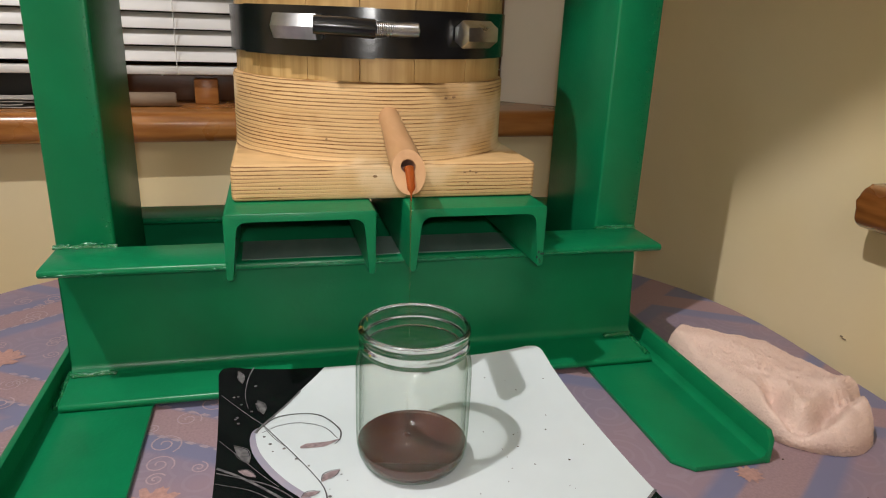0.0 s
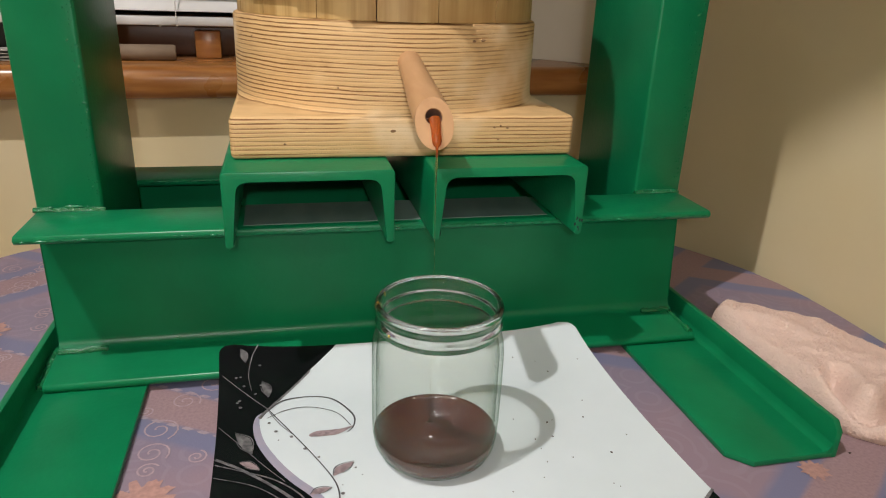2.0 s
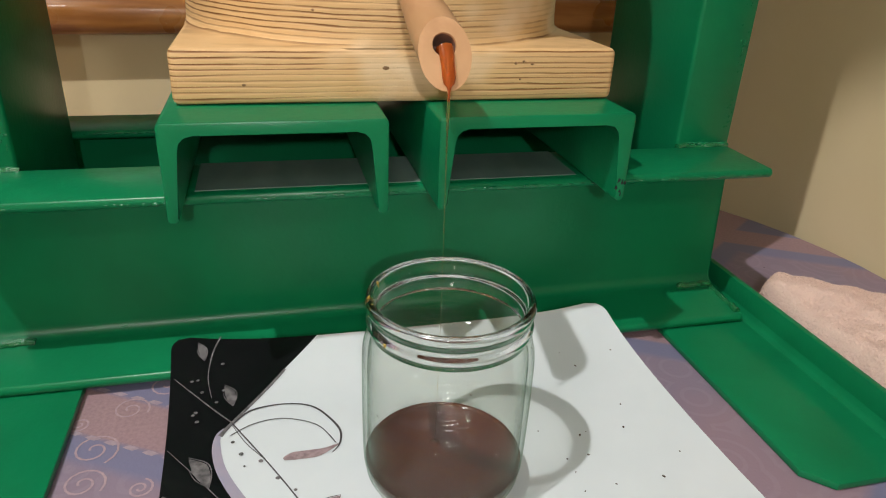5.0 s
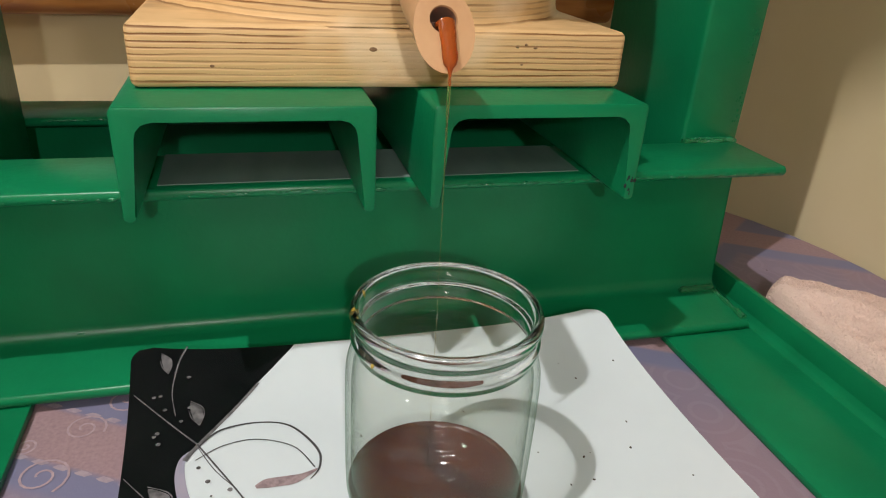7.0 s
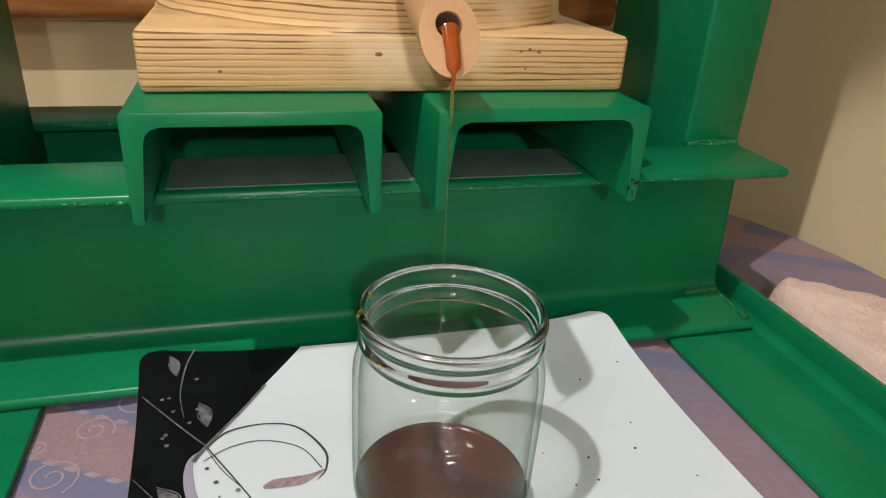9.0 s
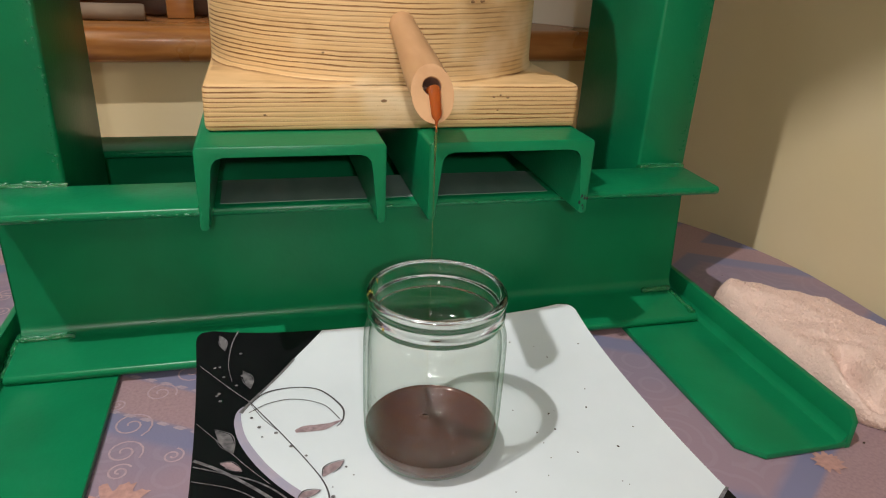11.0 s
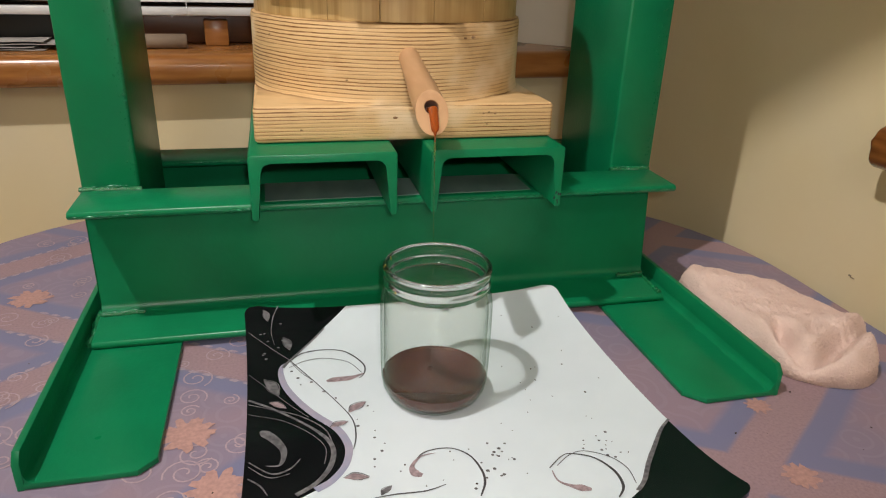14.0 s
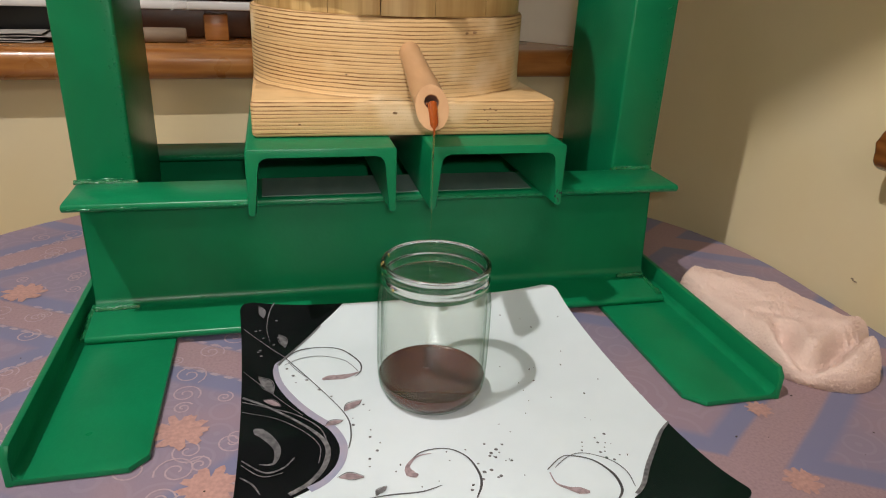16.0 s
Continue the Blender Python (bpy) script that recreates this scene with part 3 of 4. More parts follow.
def tablecloth():
    t = thing("tablecloth", (0.12, 0.48, 0), "lavender and pink printed tablecloth with salmon flowers", "tablecloth")
    bm = bmesh.new()
    prism(bm, table_outline(), (0, 0, -0.0014), (1, 0, 0), (0, 1, 0), (0, 0, 1), 0.0014)
    for k, (g, z) in enumerate(((0.0, -0.0004), (0.003, -0.003), (0.004, -0.012), (0.005, -0.05), (0.008, -0.10))):
        ring = [bm.verts.new((x, y, z)) for x, y in table_outline(g if k < 3 else g + 0.0)]
        if k:
            for i in range(len(ring)):
                j = (i + 1) % len(ring)
                bm.faces.new((last[i], last[j], ring[j], ring[i]))
        last = ring
    part("cloth", bm, CLOTH, t)
    rng = random.Random(4)
    for x, y, r in ((-0.041, 0.509, 0.021), (-0.016, 0.444, 0.021), (-0.222, 0.770, 0.021), (0.424, 0.458, 0.011), (-0.235, 0.640, 0.020), (0.40, 0.375, 0.014),
                    (-0.31, 0.86, 0.02), (-0.30, 0.70, 0.02)):
        bm = bmesh.new()
        petal_flower(bm, x, y, 0.00065, r, 9, rng.random())
        part("printed_flower", bm, FLOWER, t, "salmon printed flower")
    bm = bmesh.new()
    for nx, ny, at in ((0.5, 0.866, 0.520), (0.5, 0.866, 0.75), (-0.6, 0.8, 0.845), (-0.6, 0.8, 0.595), (-0.6, 0.8, 0.345), (0.5, 0.866, 0.29)):
        for side in (-0.0205, 0.0205):
            for k in range(-40, 60):
                a, s = at + side - 0.004, k * 0.0135
                x, y = nx * a + ny * s, ny * a - nx * s
                if -0.36 < x < 0.03 and 0.30 < y < 0.98 and math.hypot(max(0, x - 0.26, -0.02 - x), max(0, y - 0.68)) < 0.36:
                    ribbon(bm, [(x - ny * 0.0048 - nx * 0.0010, y + nx * 0.0048 - ny * 0.0010), (x - ny * 0.002, y + nx * 0.002), (x + ny * 0.002, y - nx * 0.002), (x + ny * 0.0048 + nx * 0.0010, y - nx * 0.0048 + ny * 0.0010)], (0.0004, 0.0036, 0.0036, 0.0004), lambda a, b: 0.0003)
    tagged(part("printed_dots", bm, PALE, t, "rows of pale pink printed leaf shapes"), kind="stuff")
    for k in range(190):
        x, y = rng.uniform(-0.34, 0.10), rng.uniform(0.36, 0.95)
        if math.hypot(max(0, x - 0.26, -0.02 - x), max(0, y - 0.68)) > 0.34:
            continue
        s, d, r = rng.random() * 6, rng.choice((-1, 1)), rng.uniform(0.006, 0.014)
        pts = [(x + r * (0.15 + i / 26) * math.cos(s + d * i * 0.42), y + r * (0.15 + i / 26) * math.sin(s + d * i * 0.42)) for i in range(26)]
        bm = bmesh.new()
        ribbon(bm, pts, [0.0013] * 26, lambda a, b: 0.00034 + 0.0000012 * k)
        part("printed_swirl", bm, LILAC, t)
    bm = bmesh.new()
    for k in range(90):
        x, y, r = rng.uniform(-0.3, 0.56), rng.uniform(0.38, 0.85), rng.uniform(0.0003, 0.0012)
        bmesh.ops.create_icosphere(bm, subdivisions=1, radius=r, matrix=Matrix.Translation((x, y, 0.0003 + r * 0.6)) @ pose(0, 0, 0, 0, 0, rng.uniform(0, 180)) @ Matrix.Diagonal((rng.uniform(0.8, 1.8), 0.8, 0.6, 1)))
    tagged(solid("crumbs", bm, CRUMB, "tiny dark crumbs scattered on the tablecloth", "crumbs"), kind="stuff")


# ---- press ----
def press():
    t = thing("fruit_press", (0.153, 0.77, 0.0), "green enamelled press frame welded from steel channels", "press")
    beam = channel_outline(0.060, 0.1325, 0.006, 0.011, 0.0075)
    bm = bmesh.new()
    prism(bm, beam, (-0.135, 0.700, 0.006), (0, -1, 0), (0, 0, 1), (1, 0, 0), 0.573, cut=0.0012)
    for v in bm.verts:
        if v.co.x > 0.40:
            v.co.x -= 0.008 * v.co.z / 0.1385      # sawn a little out of square
    part("front_beam", bm, GREEN, t, "green steel channel with its flanges forward")
    bm = bmesh.new()
    prism(bm, channel_outline(0.054, 0.118, 0.006, 0.011, 0.0075), (-0.135, 0.894, 0.006), (0, -1, 0), (0, 0, 1), (1, 0, 0), 0.571, cut=0.0012)
    part("rear_beam", bm, GREEN, t)
    for x, u, wide in ((-0.086, -1, 0.050), (0.386, 1, 0.0475)):
        post = channel_outline(wide, 0.1375, 0.006, 0.010, 0.007)
        bm = bmesh.new()
        prism(bm, post, (x, 0.7012, 0.007), (u, 0, 0), (0, 1, 0), (0, 0, 1), 0.495, cut=0.0012)
        part("post", bm, GREEN, t, "upright green steel channel")
    rng = random.Random(5)
    for k in range(9):
        bm = bmesh.new()
        x, z, r = 0.2815 + rng.uniform(-0.003, 0.003), 0.1465 + rng.uniform(-0.004, 0.007), rng.uniform(0.0004, 0.0011)
        bmesh.ops.create_icosphere(bm, subdivisions=1, radius=r, matrix=Matrix.Translation((x, 0.5950, z)) @ Matrix.Diagonal((1, 0.35, 1.4, 1)))
        part("paint_chip", bm, DARK, t, "chipped spot in the paint")
    short = channel_outline(0.0555, 0.1205, 0.0060, 0.0085, 0.0066)
    for x in (0.0155, 0.1645):
        bm = bmesh.new()
        prism(bm, short, (x, 0.595, 0.1945), (0, 0, -1), (1, 0, 0), (0, 1, 0), 0.325, cut=0.0010)
        part("support_channel", bm, GREEN, t, "short green channel lying flanges down across the beams")
    for x0, s, wide, cut in ((-0.1425, 1, 0.0845, 0.012), (0.4470, -1, 0.0810, 0.015)):
        bm = bmesh.new()
        flat = [(0, 0), (wide - cut, 0), (wide, cut), (wide, 0.50), (0, 0.50)]
        prism(bm, flat, (x0, 0.468, 0.0006), (s, 0, 0), (0, 1, 0), (0, 0, 1), 0.0052, cut=0.001)
        up = [(0, 0.0), (0.50, 0.0), (0.50, 0.029), (0.006, 0.029), (0, 0.022)]
        prism(bm, up, (x0 - 0.0045 * s, 0.468, 0.0006), (0, 1, 0), (0, 0, 1), (s, 0, 0), 0.0055, cut=0.001)
        fil = [(0, 0), (0.007, 0), (0.003, 0.0012), (0.0012, 0.003), (0, 0.007)]
        prism(bm, fil, (x0 + 0.001 * s, 0.4685, 0.0055), (s, 0, 0), (0, 0, 1), (0, 1, 0), 0.499)
        part("foot", bm, GREEN, t, "green angle-iron foot lying on the cloth")
    rng = random.Random(2)

    def weld(a, b, r):
        a, b = Vector(a), Vector(b)
        n = max(4, int((b - a).length / 0.0035))
        bm = bmesh.new()
        pts = [a.lerp(b, i / n) + Vector((rng.uniform(-1, 1), rng.uniform(-1, 1), rng.uniform(-1, 1))) * r * 0.25 for i in range(n + 1)]
        tube(bm, pts, [r * rng.uniform(0.75, 1.25) for _ in pts], 8)
        part("weld_bead", bm, BEAD, t, "lumpy painted weld")

    def drips(a, b, r):
        a, b = Vector(a), Vector(b)
        n = int((b - a).length / 0.0048)
        axis = [abs(c) for c in b - a].index(max(abs(c) for c in b - a))
        bm = bmesh.new()
        for i in range(n):
            q = a.lerp(b, (i + rng.uniform(0.1, 0.9)) / n) + Vector((rng.uniform(-1, 1), rng.uniform(-1, 1), rng.uniform(-1, 1))) * r * 0.4
            k = r * rng.choice((0.6, 0.8, 1.1, 1.5))
            shape = [1.0, 1.0, 1.0]
            shape[axis] = rng.uniform(1.5, 4.2)
            bmesh.ops.create_icosphere(bm, subdivisions=2, radius=k, matrix=Matrix.Translation(q) @ Matrix.Diagonal((*shape, 1)))
        tagged(part("paint_edge", bm, GLOSS, t, "glossy drops of thick paint along the edge"), kind="stuff")

    drips((-0.133, 0.6408, 0.1340), (0.424, 0.6408, 0.1342), 0.0009)
    drips((-0.10, 0.6935, 0.0205), (0.40, 0.6940, 0.0195), 0.0009)
    drips((-0.131, 0.6990, 0.1410), (-0.093, 0.6990, 0.1410), 0.0013)
    drips((0.390, 0.6990, 0.1410), (0.429, 0.6990, 0.1410), 0.0013)
    drips((-0.132, 0.6860, 0.0190), (-0.098, 0.6860, 0.0190), 0.0013)
    drips((0.402, 0.6860, 0.0185), (0.434, 0.6860, 0.0185), 0.0013)
    for x in (-0.0872, 0.4300):
        bm = bmesh.new()
        for k in range(120):
            at = (x - abs(rng.gauss(0, 0.004)), 0.7011, rng.uniform(0.15, 0.49))
            bmesh.ops.create_icosphere(bm, subdivisions=1, radius=rng.uniform(0.0003, 0.0007), matrix=Matrix.Translation(at) @ Matrix.Diagonal((1.2, 0.7, 1.8, 1)))
        tagged(part("paint_edge", bm, GLOSS, t, "glossy specks of thick paint along the edge"), kind="stuff")
    drips((-0.080, 0.8402, 0.1215), (0.380, 0.8402, 0.1215), 0.0007)
    # thin strip of greyer tone laid on the front flange under the channels
    bm = bmesh.new()
    box(bm, 0.0255, 0.2755, 0.6465, 0.6985, 0.1380, 0.1389)
    part("flange_strip", bm, GREY_STRIP, t, "grey strip on the flange under the channels")
    weld((-0.137, 0.699, 0.1390), (-0.084, 0.699, 0.1387), 0.0024)
    weld((0.385, 0.699, 0.1390), (0.431, 0.699, 0.1387), 0.0024)
    weld((-0.134, 0.685, 0.0185), (-0.095, 0.687, 0.0180), 0.0026)
    weld((0.402, 0.685, 0.0185), (0.434, 0.687, 0.0180), 0.0026)
    weld((-0.137, 0.645, 0.008), (-0.137, 0.695, 0.016), 0.0035)
    weld((0.283, 0.600, 0.1408), (0.283, 0.640, 0.1408), 0.0028)
    weld((0.434, 0.645, 0.0145), (0.434, 0.690, 0.0165), 0.0024)


CX, CY = 0.1528, 0.7605


def basket():
    t = thing("press_basket", (CX, CY, 0.1945), "round pine press basket on a square pine board", "basket")
    bm = bmesh.new()
    box(bm, CX - 0.1315, CX + 0.1315, CY - 0.1315, CY + 0.1315, 0.1948, 0.2262, cut=0.004, segments=3)
    part("base_board", bm, PINE, t, "square brushed pine board with open grain")
    bm = bmesh.new()
    prof = [(0.1352, 0.2258), (0.1335, 0.2268), (0.1322, 0.2285), (0.1314, 0.2315), (0.1311, 0.236), (0.1310, 0.243), (0.1310, 0.270), (0.1310, 0.2895), (0.1300, 0.2915), (0.1280, 0.2922), (0.10, 0.2922), (0.0, 0.2922)]
    lathe(bm, prof, (CX, CY, 0), 96)
    for v in bm.verts:
        v.co.x = min(max(v.co.x, CX - 0.1305), CX + 0.1305)
        v.co.y = min(max(v.co.y, CY - 0.1305), CY + 0.1305)
    bmesh.ops.remove_doubles(bm, verts=bm.verts, dist=0.00001)
    part("round_base", bm, PINE, t, "turned round pine block flaring into the board")
    for x, z, rx, rz, r0 in ((0.1395, 0.2150, 0.0022, 0.0012, 0), (0.2185, 0.2175, 0.0012, 0.0009, 0), (0.2235, 0.2185, 0.0010, 0.0008, 0), (0.2290, 0.2170, 0.0013, 0.0008, 0), (0.222, 0.2080, 0.0009, 0.0007, 0), (0.060, 0.2060, 0.0012, 0.0008, 0),
                             (0.2010, 0.2800, 0.0020, 0.0010, 1), (0.2085, 0.2805, 0.0028, 0.0010, 1), (0.0390, 0.2760, 0.0010, 0.0010, 1), (0.100, 0.2450, 0.0012, 0.0007, 1)):
        y = CY - 0.1314 if not r0 else CY - math.sqrt(0.1310 ** 2 - (x - CX) ** 2)
        bm = bmesh.new()
        bmesh.ops.create_icosphere(bm, subdivisions=2, radius=1, matrix=Matrix.Translation((x, y, z)) @ Matrix.Diagonal((rx, 0.0004, rz, 1)))
        part("knot", bm, KNOT, t, "small dark knot")
    rng = random.Random(7)
    edges = [0.0]
    for i in range(16):
        edges.append(edges[-1] + rng.uniform(0.8, 1.2))
    edges = [e / edges[-1] * 2 * math.pi + 0.22 for e in edges]
    for i in range(16):
        a0, a1 = edges[i] + 0.003, edges[i + 1] - 0.003
        r1 = 0.1272 + rng.uniform(-0.0007, 0.0006)
        zb = 0.2925
        pts = [(r1 * math.cos(a0 + (a1 - a0) * k / 5), r1 * math.sin(a0 + (a1 - a0) * k / 5)) for k in range(6)] + [(0.106 * math.cos(a), 0.106 * math.sin(a)) for a in (a1, (a0 + a1) / 2, a0)]
        bm = bmesh.new()
        prism(bm, pts, (CX, CY, zb), (1, 0, 0), (0, 1, 0), (0, 0, 1), 0.135, cut=0.0007)
        part("stave", bm, STAVE, t, "upright yellow pine stave" if i == 0 else "")
    band = bmesh.new()
    a_end = math.asin((0.139 - CX) / 0.131)

    def strip(bm, a0, a1, r0, r1, z0, z1, n):
        rows = []
        for k in range(n + 1):
            a = a0 + (a1 - a0) * k / n
            rows.append([bm.verts.new((CX + r * math.sin(a), CY - r * math.cos(a), z)) for r, z in ((r0, z0), (r1, z0), (r1, z1), (r0, z1))])
        for p, q in zip(rows, rows[1:]):
            for j in range(4):
                bm.faces.new((p[j], p[(j + 1) % 4], q[(j + 1) % 4], q[j]))
        bm.faces.new(rows[0])
        bm.faces.new(rows[-1][::-1])
    strip(band, a_end - 5.2, a_end + 1.0832, 0.1285, 0.1308, 0.312, 0.350, 110)
    hoop = part("hoop", band, BLACK, t, "black enamelled steel hoop clamped round the staves")
    bm = bmesh.new()
    strip(bm, a_end - 0.95, a_end, 0.1310, 0.1338, 0.3115, 0.3505, 24)
    part("hoop_tongue", bm, BLACK, hoop)
    for a, ln, drop in ((-0.565, 0.040, 0.0), (0.57, 0.038, 0.002)):
        bm = bmesh.new()
        c = Vector((CX + 0.1385 * math.sin(a), CY - 0.1385 * math.cos(a), 0.3345 - drop))
        d = Vector((math.cos(a), math.sin(a), 0))
        out = Vector((math.sin(a), -math.cos(a), 0))
        hexa = [(0.0112 * math.cos(radians(60 * k + 15000 * drop)), 0.0112 * math.sin(radians(60 * k + 15000 * drop))) for k in range(6)]
        hexa = [(p * 0.85, q) for p, q in hexa]
        prism(bm, hexa, c - d * ln / 2, out, (0, 0, 1), d, ln, cut=0.0015)
        part("coupling_nut", bm, ZINC, hoop, "zinc-plated hexagonal coupling nut")
    bm = bmesh.new()
    y = CY - 0.1385
    n = 44
    tube(bm, [(0.136 + 0.037 * i / n, y + 0.001, 0.3345) for i in range(n + 1)], [0.0064 if i % 2 else 0.0053 for i in range(n + 1)], 14)
    part("bolt", bm, ZINC, hoop, "zinc-plated threaded bolt")
    bm = bmesh.new()
    tube(bm, [(0.090, y + 0.003, 0.3365), (0.115, y, 0.336), (0.1375, y, 0.3345)], [0.0072, 0.0074, 0.0074], 16)
    part("bolt_sleeve", bm, BLACK, hoop, "black sleeve over the bolt")
    # spout: a bored dowel, cut slanting at its mouth
    root, mouth = Vector((0.1515, 0.650, 0.2695)), Vector((0.1500, 0.5335, 0.2395))
    ax = (mouth - root).normalized()
    side = ax.cross(Vector((0, 0, 1))).normalized()
    up = side.cross(ax)
    nrm = Vector((0, -math.cos(radians(30)), math.sin(radians(30))))
    bm = bmesh.new()
    rings = []
    sides = 28

    def ring(c, r, slant):
        out = []
        for k in range(sides):
            a = 2 * math.pi * k / sides
            p = c + (side * math.cos(a) + up * math.sin(a)) * r
            if slant:
                p = p + ax * ((mouth - p).dot(nrm) / ax.dot(nrm))
            out.append(bm.verts.new(p))
        return out
    for f, r in ((0, 0.0088), (0.18, 0.0089), (0.4, 0.0096), (0.62, 0.0108), (0.75, 0.0116)):
        rings.append(ring(root.lerp(mouth, f), r, False))
    rings += [ring(mouth, 0.0122, True), ring(mouth, 0.0116, True)]
    face = Vector((0, math.sin(radians(30)), math.cos(radians(30))))
    bore = face * 0.0042
    for back, r in ((0.0, 0.0056), (0.0008, 0.0052), (0.016, 0.0052), (0.016, 0.0004)):
        rings.append([bm.verts.new(mouth + bore + (side * math.cos(2 * math.pi * k / sides) + face * math.sin(2 * math.pi * k / sides)) * r - ax * 0 - nrm * back) for k in range(sides)])
    for i, (a, b) in enumerate(zip(rings, rings[1:])):
        for k in range(sides):
            f = bm.faces.new((a[k], a[(k + 1) % sides], b[(k + 1) % sides], b[k]))
            f.material_index = 1 if i >= len(rings) - 3 else 0
    part("spout", bm, [DOWEL, HOLE], t, "turned wooden spout with a bored slanting mouth")
    return mouth, bore, nrm


# ---- plate ----
PX, PY, PH = 0.1575, 0.490, 0.158


def plate_z(x, y):
    u, v = (x - PX) / PH, (y - PY) / PH
    lip = min(1.0, max(0.0, (v - 0.62) / 0.38)) ** 2 * max(0.0, 1 - u * u)
    return 0.0105 + 0.0265 * min(1.1, (u * u + v * v) / 2) ** 2.4 + 0.011 * lip


def edge_x(v, side):
    """The plate's edge at v in -1..1, a little waisted, with round corners."""
    x = PX - PH * (0.972 + 0.028 * v * v) if side < 0 else 0.3195 - 0.0065 * v - 0.003 * v * v
    d, r = PH * (1 - abs(v)), 0.012
    if d < r:
        x -= side * (r - math.sqrt(max(0, r * r - (r - d) ** 2)))
    return x


LEFT_CURVE = [(0.115, 0.675), (0.106, 0.660), (0.0706, 0.623), (0.0462, 0.5905), (0.035, 0.574), (0.0314, 0.5676), (0.0312, 0.555), (0.0348, 0.539), (0.044, 0.519), (0.056, 0.500), (0.070, 0.482), (0.0762, 0.466), (0.0769, 0.453), (0.0725, 0.438), (0.062, 0.424), (0.0507, 0.4165), (0.030, 0.405), (0.0, 0.394), (-0.03, 0.38)]
RIGHT_CURVE = [(0.335, 0.442), (0.3233, 0.434), (0.312, 0.4253), (0.2975, 0.409), (0.2843, 0.3936), (0.2727, 0.378), (0.2636, 0.370), (0.24, 0.358), (0.20, 0.350), (0.10, 0.345)]


def curve_x(curve, y):
    ys = [p[1] for p in curve][::-1]
    xs = [p[0] for p in curve][::-1]
    return float(np.interp(y, ys, xs))


def plate():
    t = thing("square_plate", (PX, PY, 0), "square glass plate printed black and white with swirls", "plate")
    lc = [tuple(p) for p in spline(LEFT_CURVE, 8)]
    rc = [tuple(p) for p in spline(RIGHT_CURVE, 8)]
    lc.sort(key=lambda p: -p[1])
    rc.sort(key=lambda p: -p[1])
    bm = bmesh.new()
    rows = []
    n = 120
    for i in range(n + 1):
        v = math.sin((i / n - 0.5) * math.pi) if i in (0, n) else -1 + 2 * i / n
        y = PY + PH * v
        xl, xr = edge_x(v, -1), edge_x(v, 1)
        a = min(max(curve_x(lc, y), xl), xr)
        b = min(max(curve_x(rc, y), a), xr) if y < 0.44 else xr
        xs = [xl + (a - xl) * k / 8 for k in range(8)] + [a + (b - a) * k / 24 for k in range(24)] + [b + (xr - b) * k / 8 for k in range(9)]
        rows.append([bm.verts.new((x, y, plate_z(x, y))) for x in xs])
    for p, q in zip(rows, rows[1:]):
        for k in range(len(p) - 1):
            pts = [p[k], p[k + 1], q[k + 1], q[k]]
            if max((a.co - b.co).length for a in (p[k], q[k]) for b in (p[k + 1], q[k + 1])) < 1e-6:
                continue
            f = bm.faces.new(pts)
            f.material_index = 0 if 8 <= k < 32 else 1
    bmesh.ops.remove_doubles(bm, verts=bm.verts, dist=1e-6)
    top = list(bm.faces)
    r = bmesh.ops.extrude_face_region(bm, geom=top)
    for g in r["geom"]:
        if isinstance(g, bmesh.types.BMVert):
            g.co.z -= 0.004
    part("body", bm, [CHINA, JET], t)
    bm = bmesh.new()
    lathe(bm, [(0.070, 0.0012), (0.074, 0.0012), (0.075, 0.0068), (0.069, 0.0068)], (PX, PY, 0), 48, closed=True)
    part("foot_ring", bm, CHINA, t)

    def decal(name, mat, strokes, lift=0.0005, label=""):
        bm = bmesh.new()
        for pts, wide in strokes:
            q = spline(pts, 9)
            n = len(q) - 1
            w = [float(np.interp(i / n, np.linspace(0, 1, len(wide)), wide)) for i in range(n + 1)]
            ribbon(bm, q, w, lambda x, y: plate_z(x, y) + lift)
        part(name, bm, mat, t, label)

    inside = [p for p in LEFT_CURVE if 0.41 < p[1] < 0.585]
    decal("print_edge", SILVER, [([(x + 0.0008, y) for x, y in LEFT_CURVE if 0.56 < y < 0.65], (0.0016, 0.002, 0.003))], 0.0004, "grey printed rim line")
    decal("print_edge", BLUE_GREY, [([(x - 0.0005, y) for x, y in inside], (0.001, 0.005, 0.006, 0.006, 0.006, 0.005, 0.006))], 0.0003, "blue-grey printed rim line")
    decal("print_edge", SILVER, [([(x - 0.0012, y) for x, y in RIGHT_CURVE[1:7]], (0.002, 0.0035, 0.003))], 0.0004)
    decal("print_line", SILVER, [([(0.0048, 0.523), (0.022, 0.5124), (0.0437, 0.493), (0.0594, 0.474), (0.0655, 0.457), (0.0615, 0.438), (0.051, 0.423), (0.0373, 0.4126)], (0.0024, 0.0022, 0.0022, 0.0035, 0.004, 0.0035, 0.0035)),
                                 ([(0.0049, 0.5174), (0.022, 0.511), (0.044, 0.500), (0.0616, 0.4805), (0.0663, 0.457)], (0.0010, 0.0012, 0.0012, 0.0008)),
                                 ([(0.0048, 0.505), (0.030, 0.496), (0.050, 0.478), (0.060, 0.460), (0.058, 0.442)], (0.0006, 0.0009, 0.0007)),
                                 ([(0.0064, 0.449), (0.0215, 0.436), (0.0337, 0.4397), (0.0418, 0.450)], (0.0010, 0.0018, 0.0007)),
                                 ([(0.0064, 0.444), (0.020, 0.432), (0.034, 0.435)], (0.0008, 0.0011, 0.0006)),
                                 ([(0.0062, 0.431), (0.014, 0.424), (0.019, 0.414)], (0.0012, 0.0016, 0.0008))], 0.0006, "curving silver printed line")
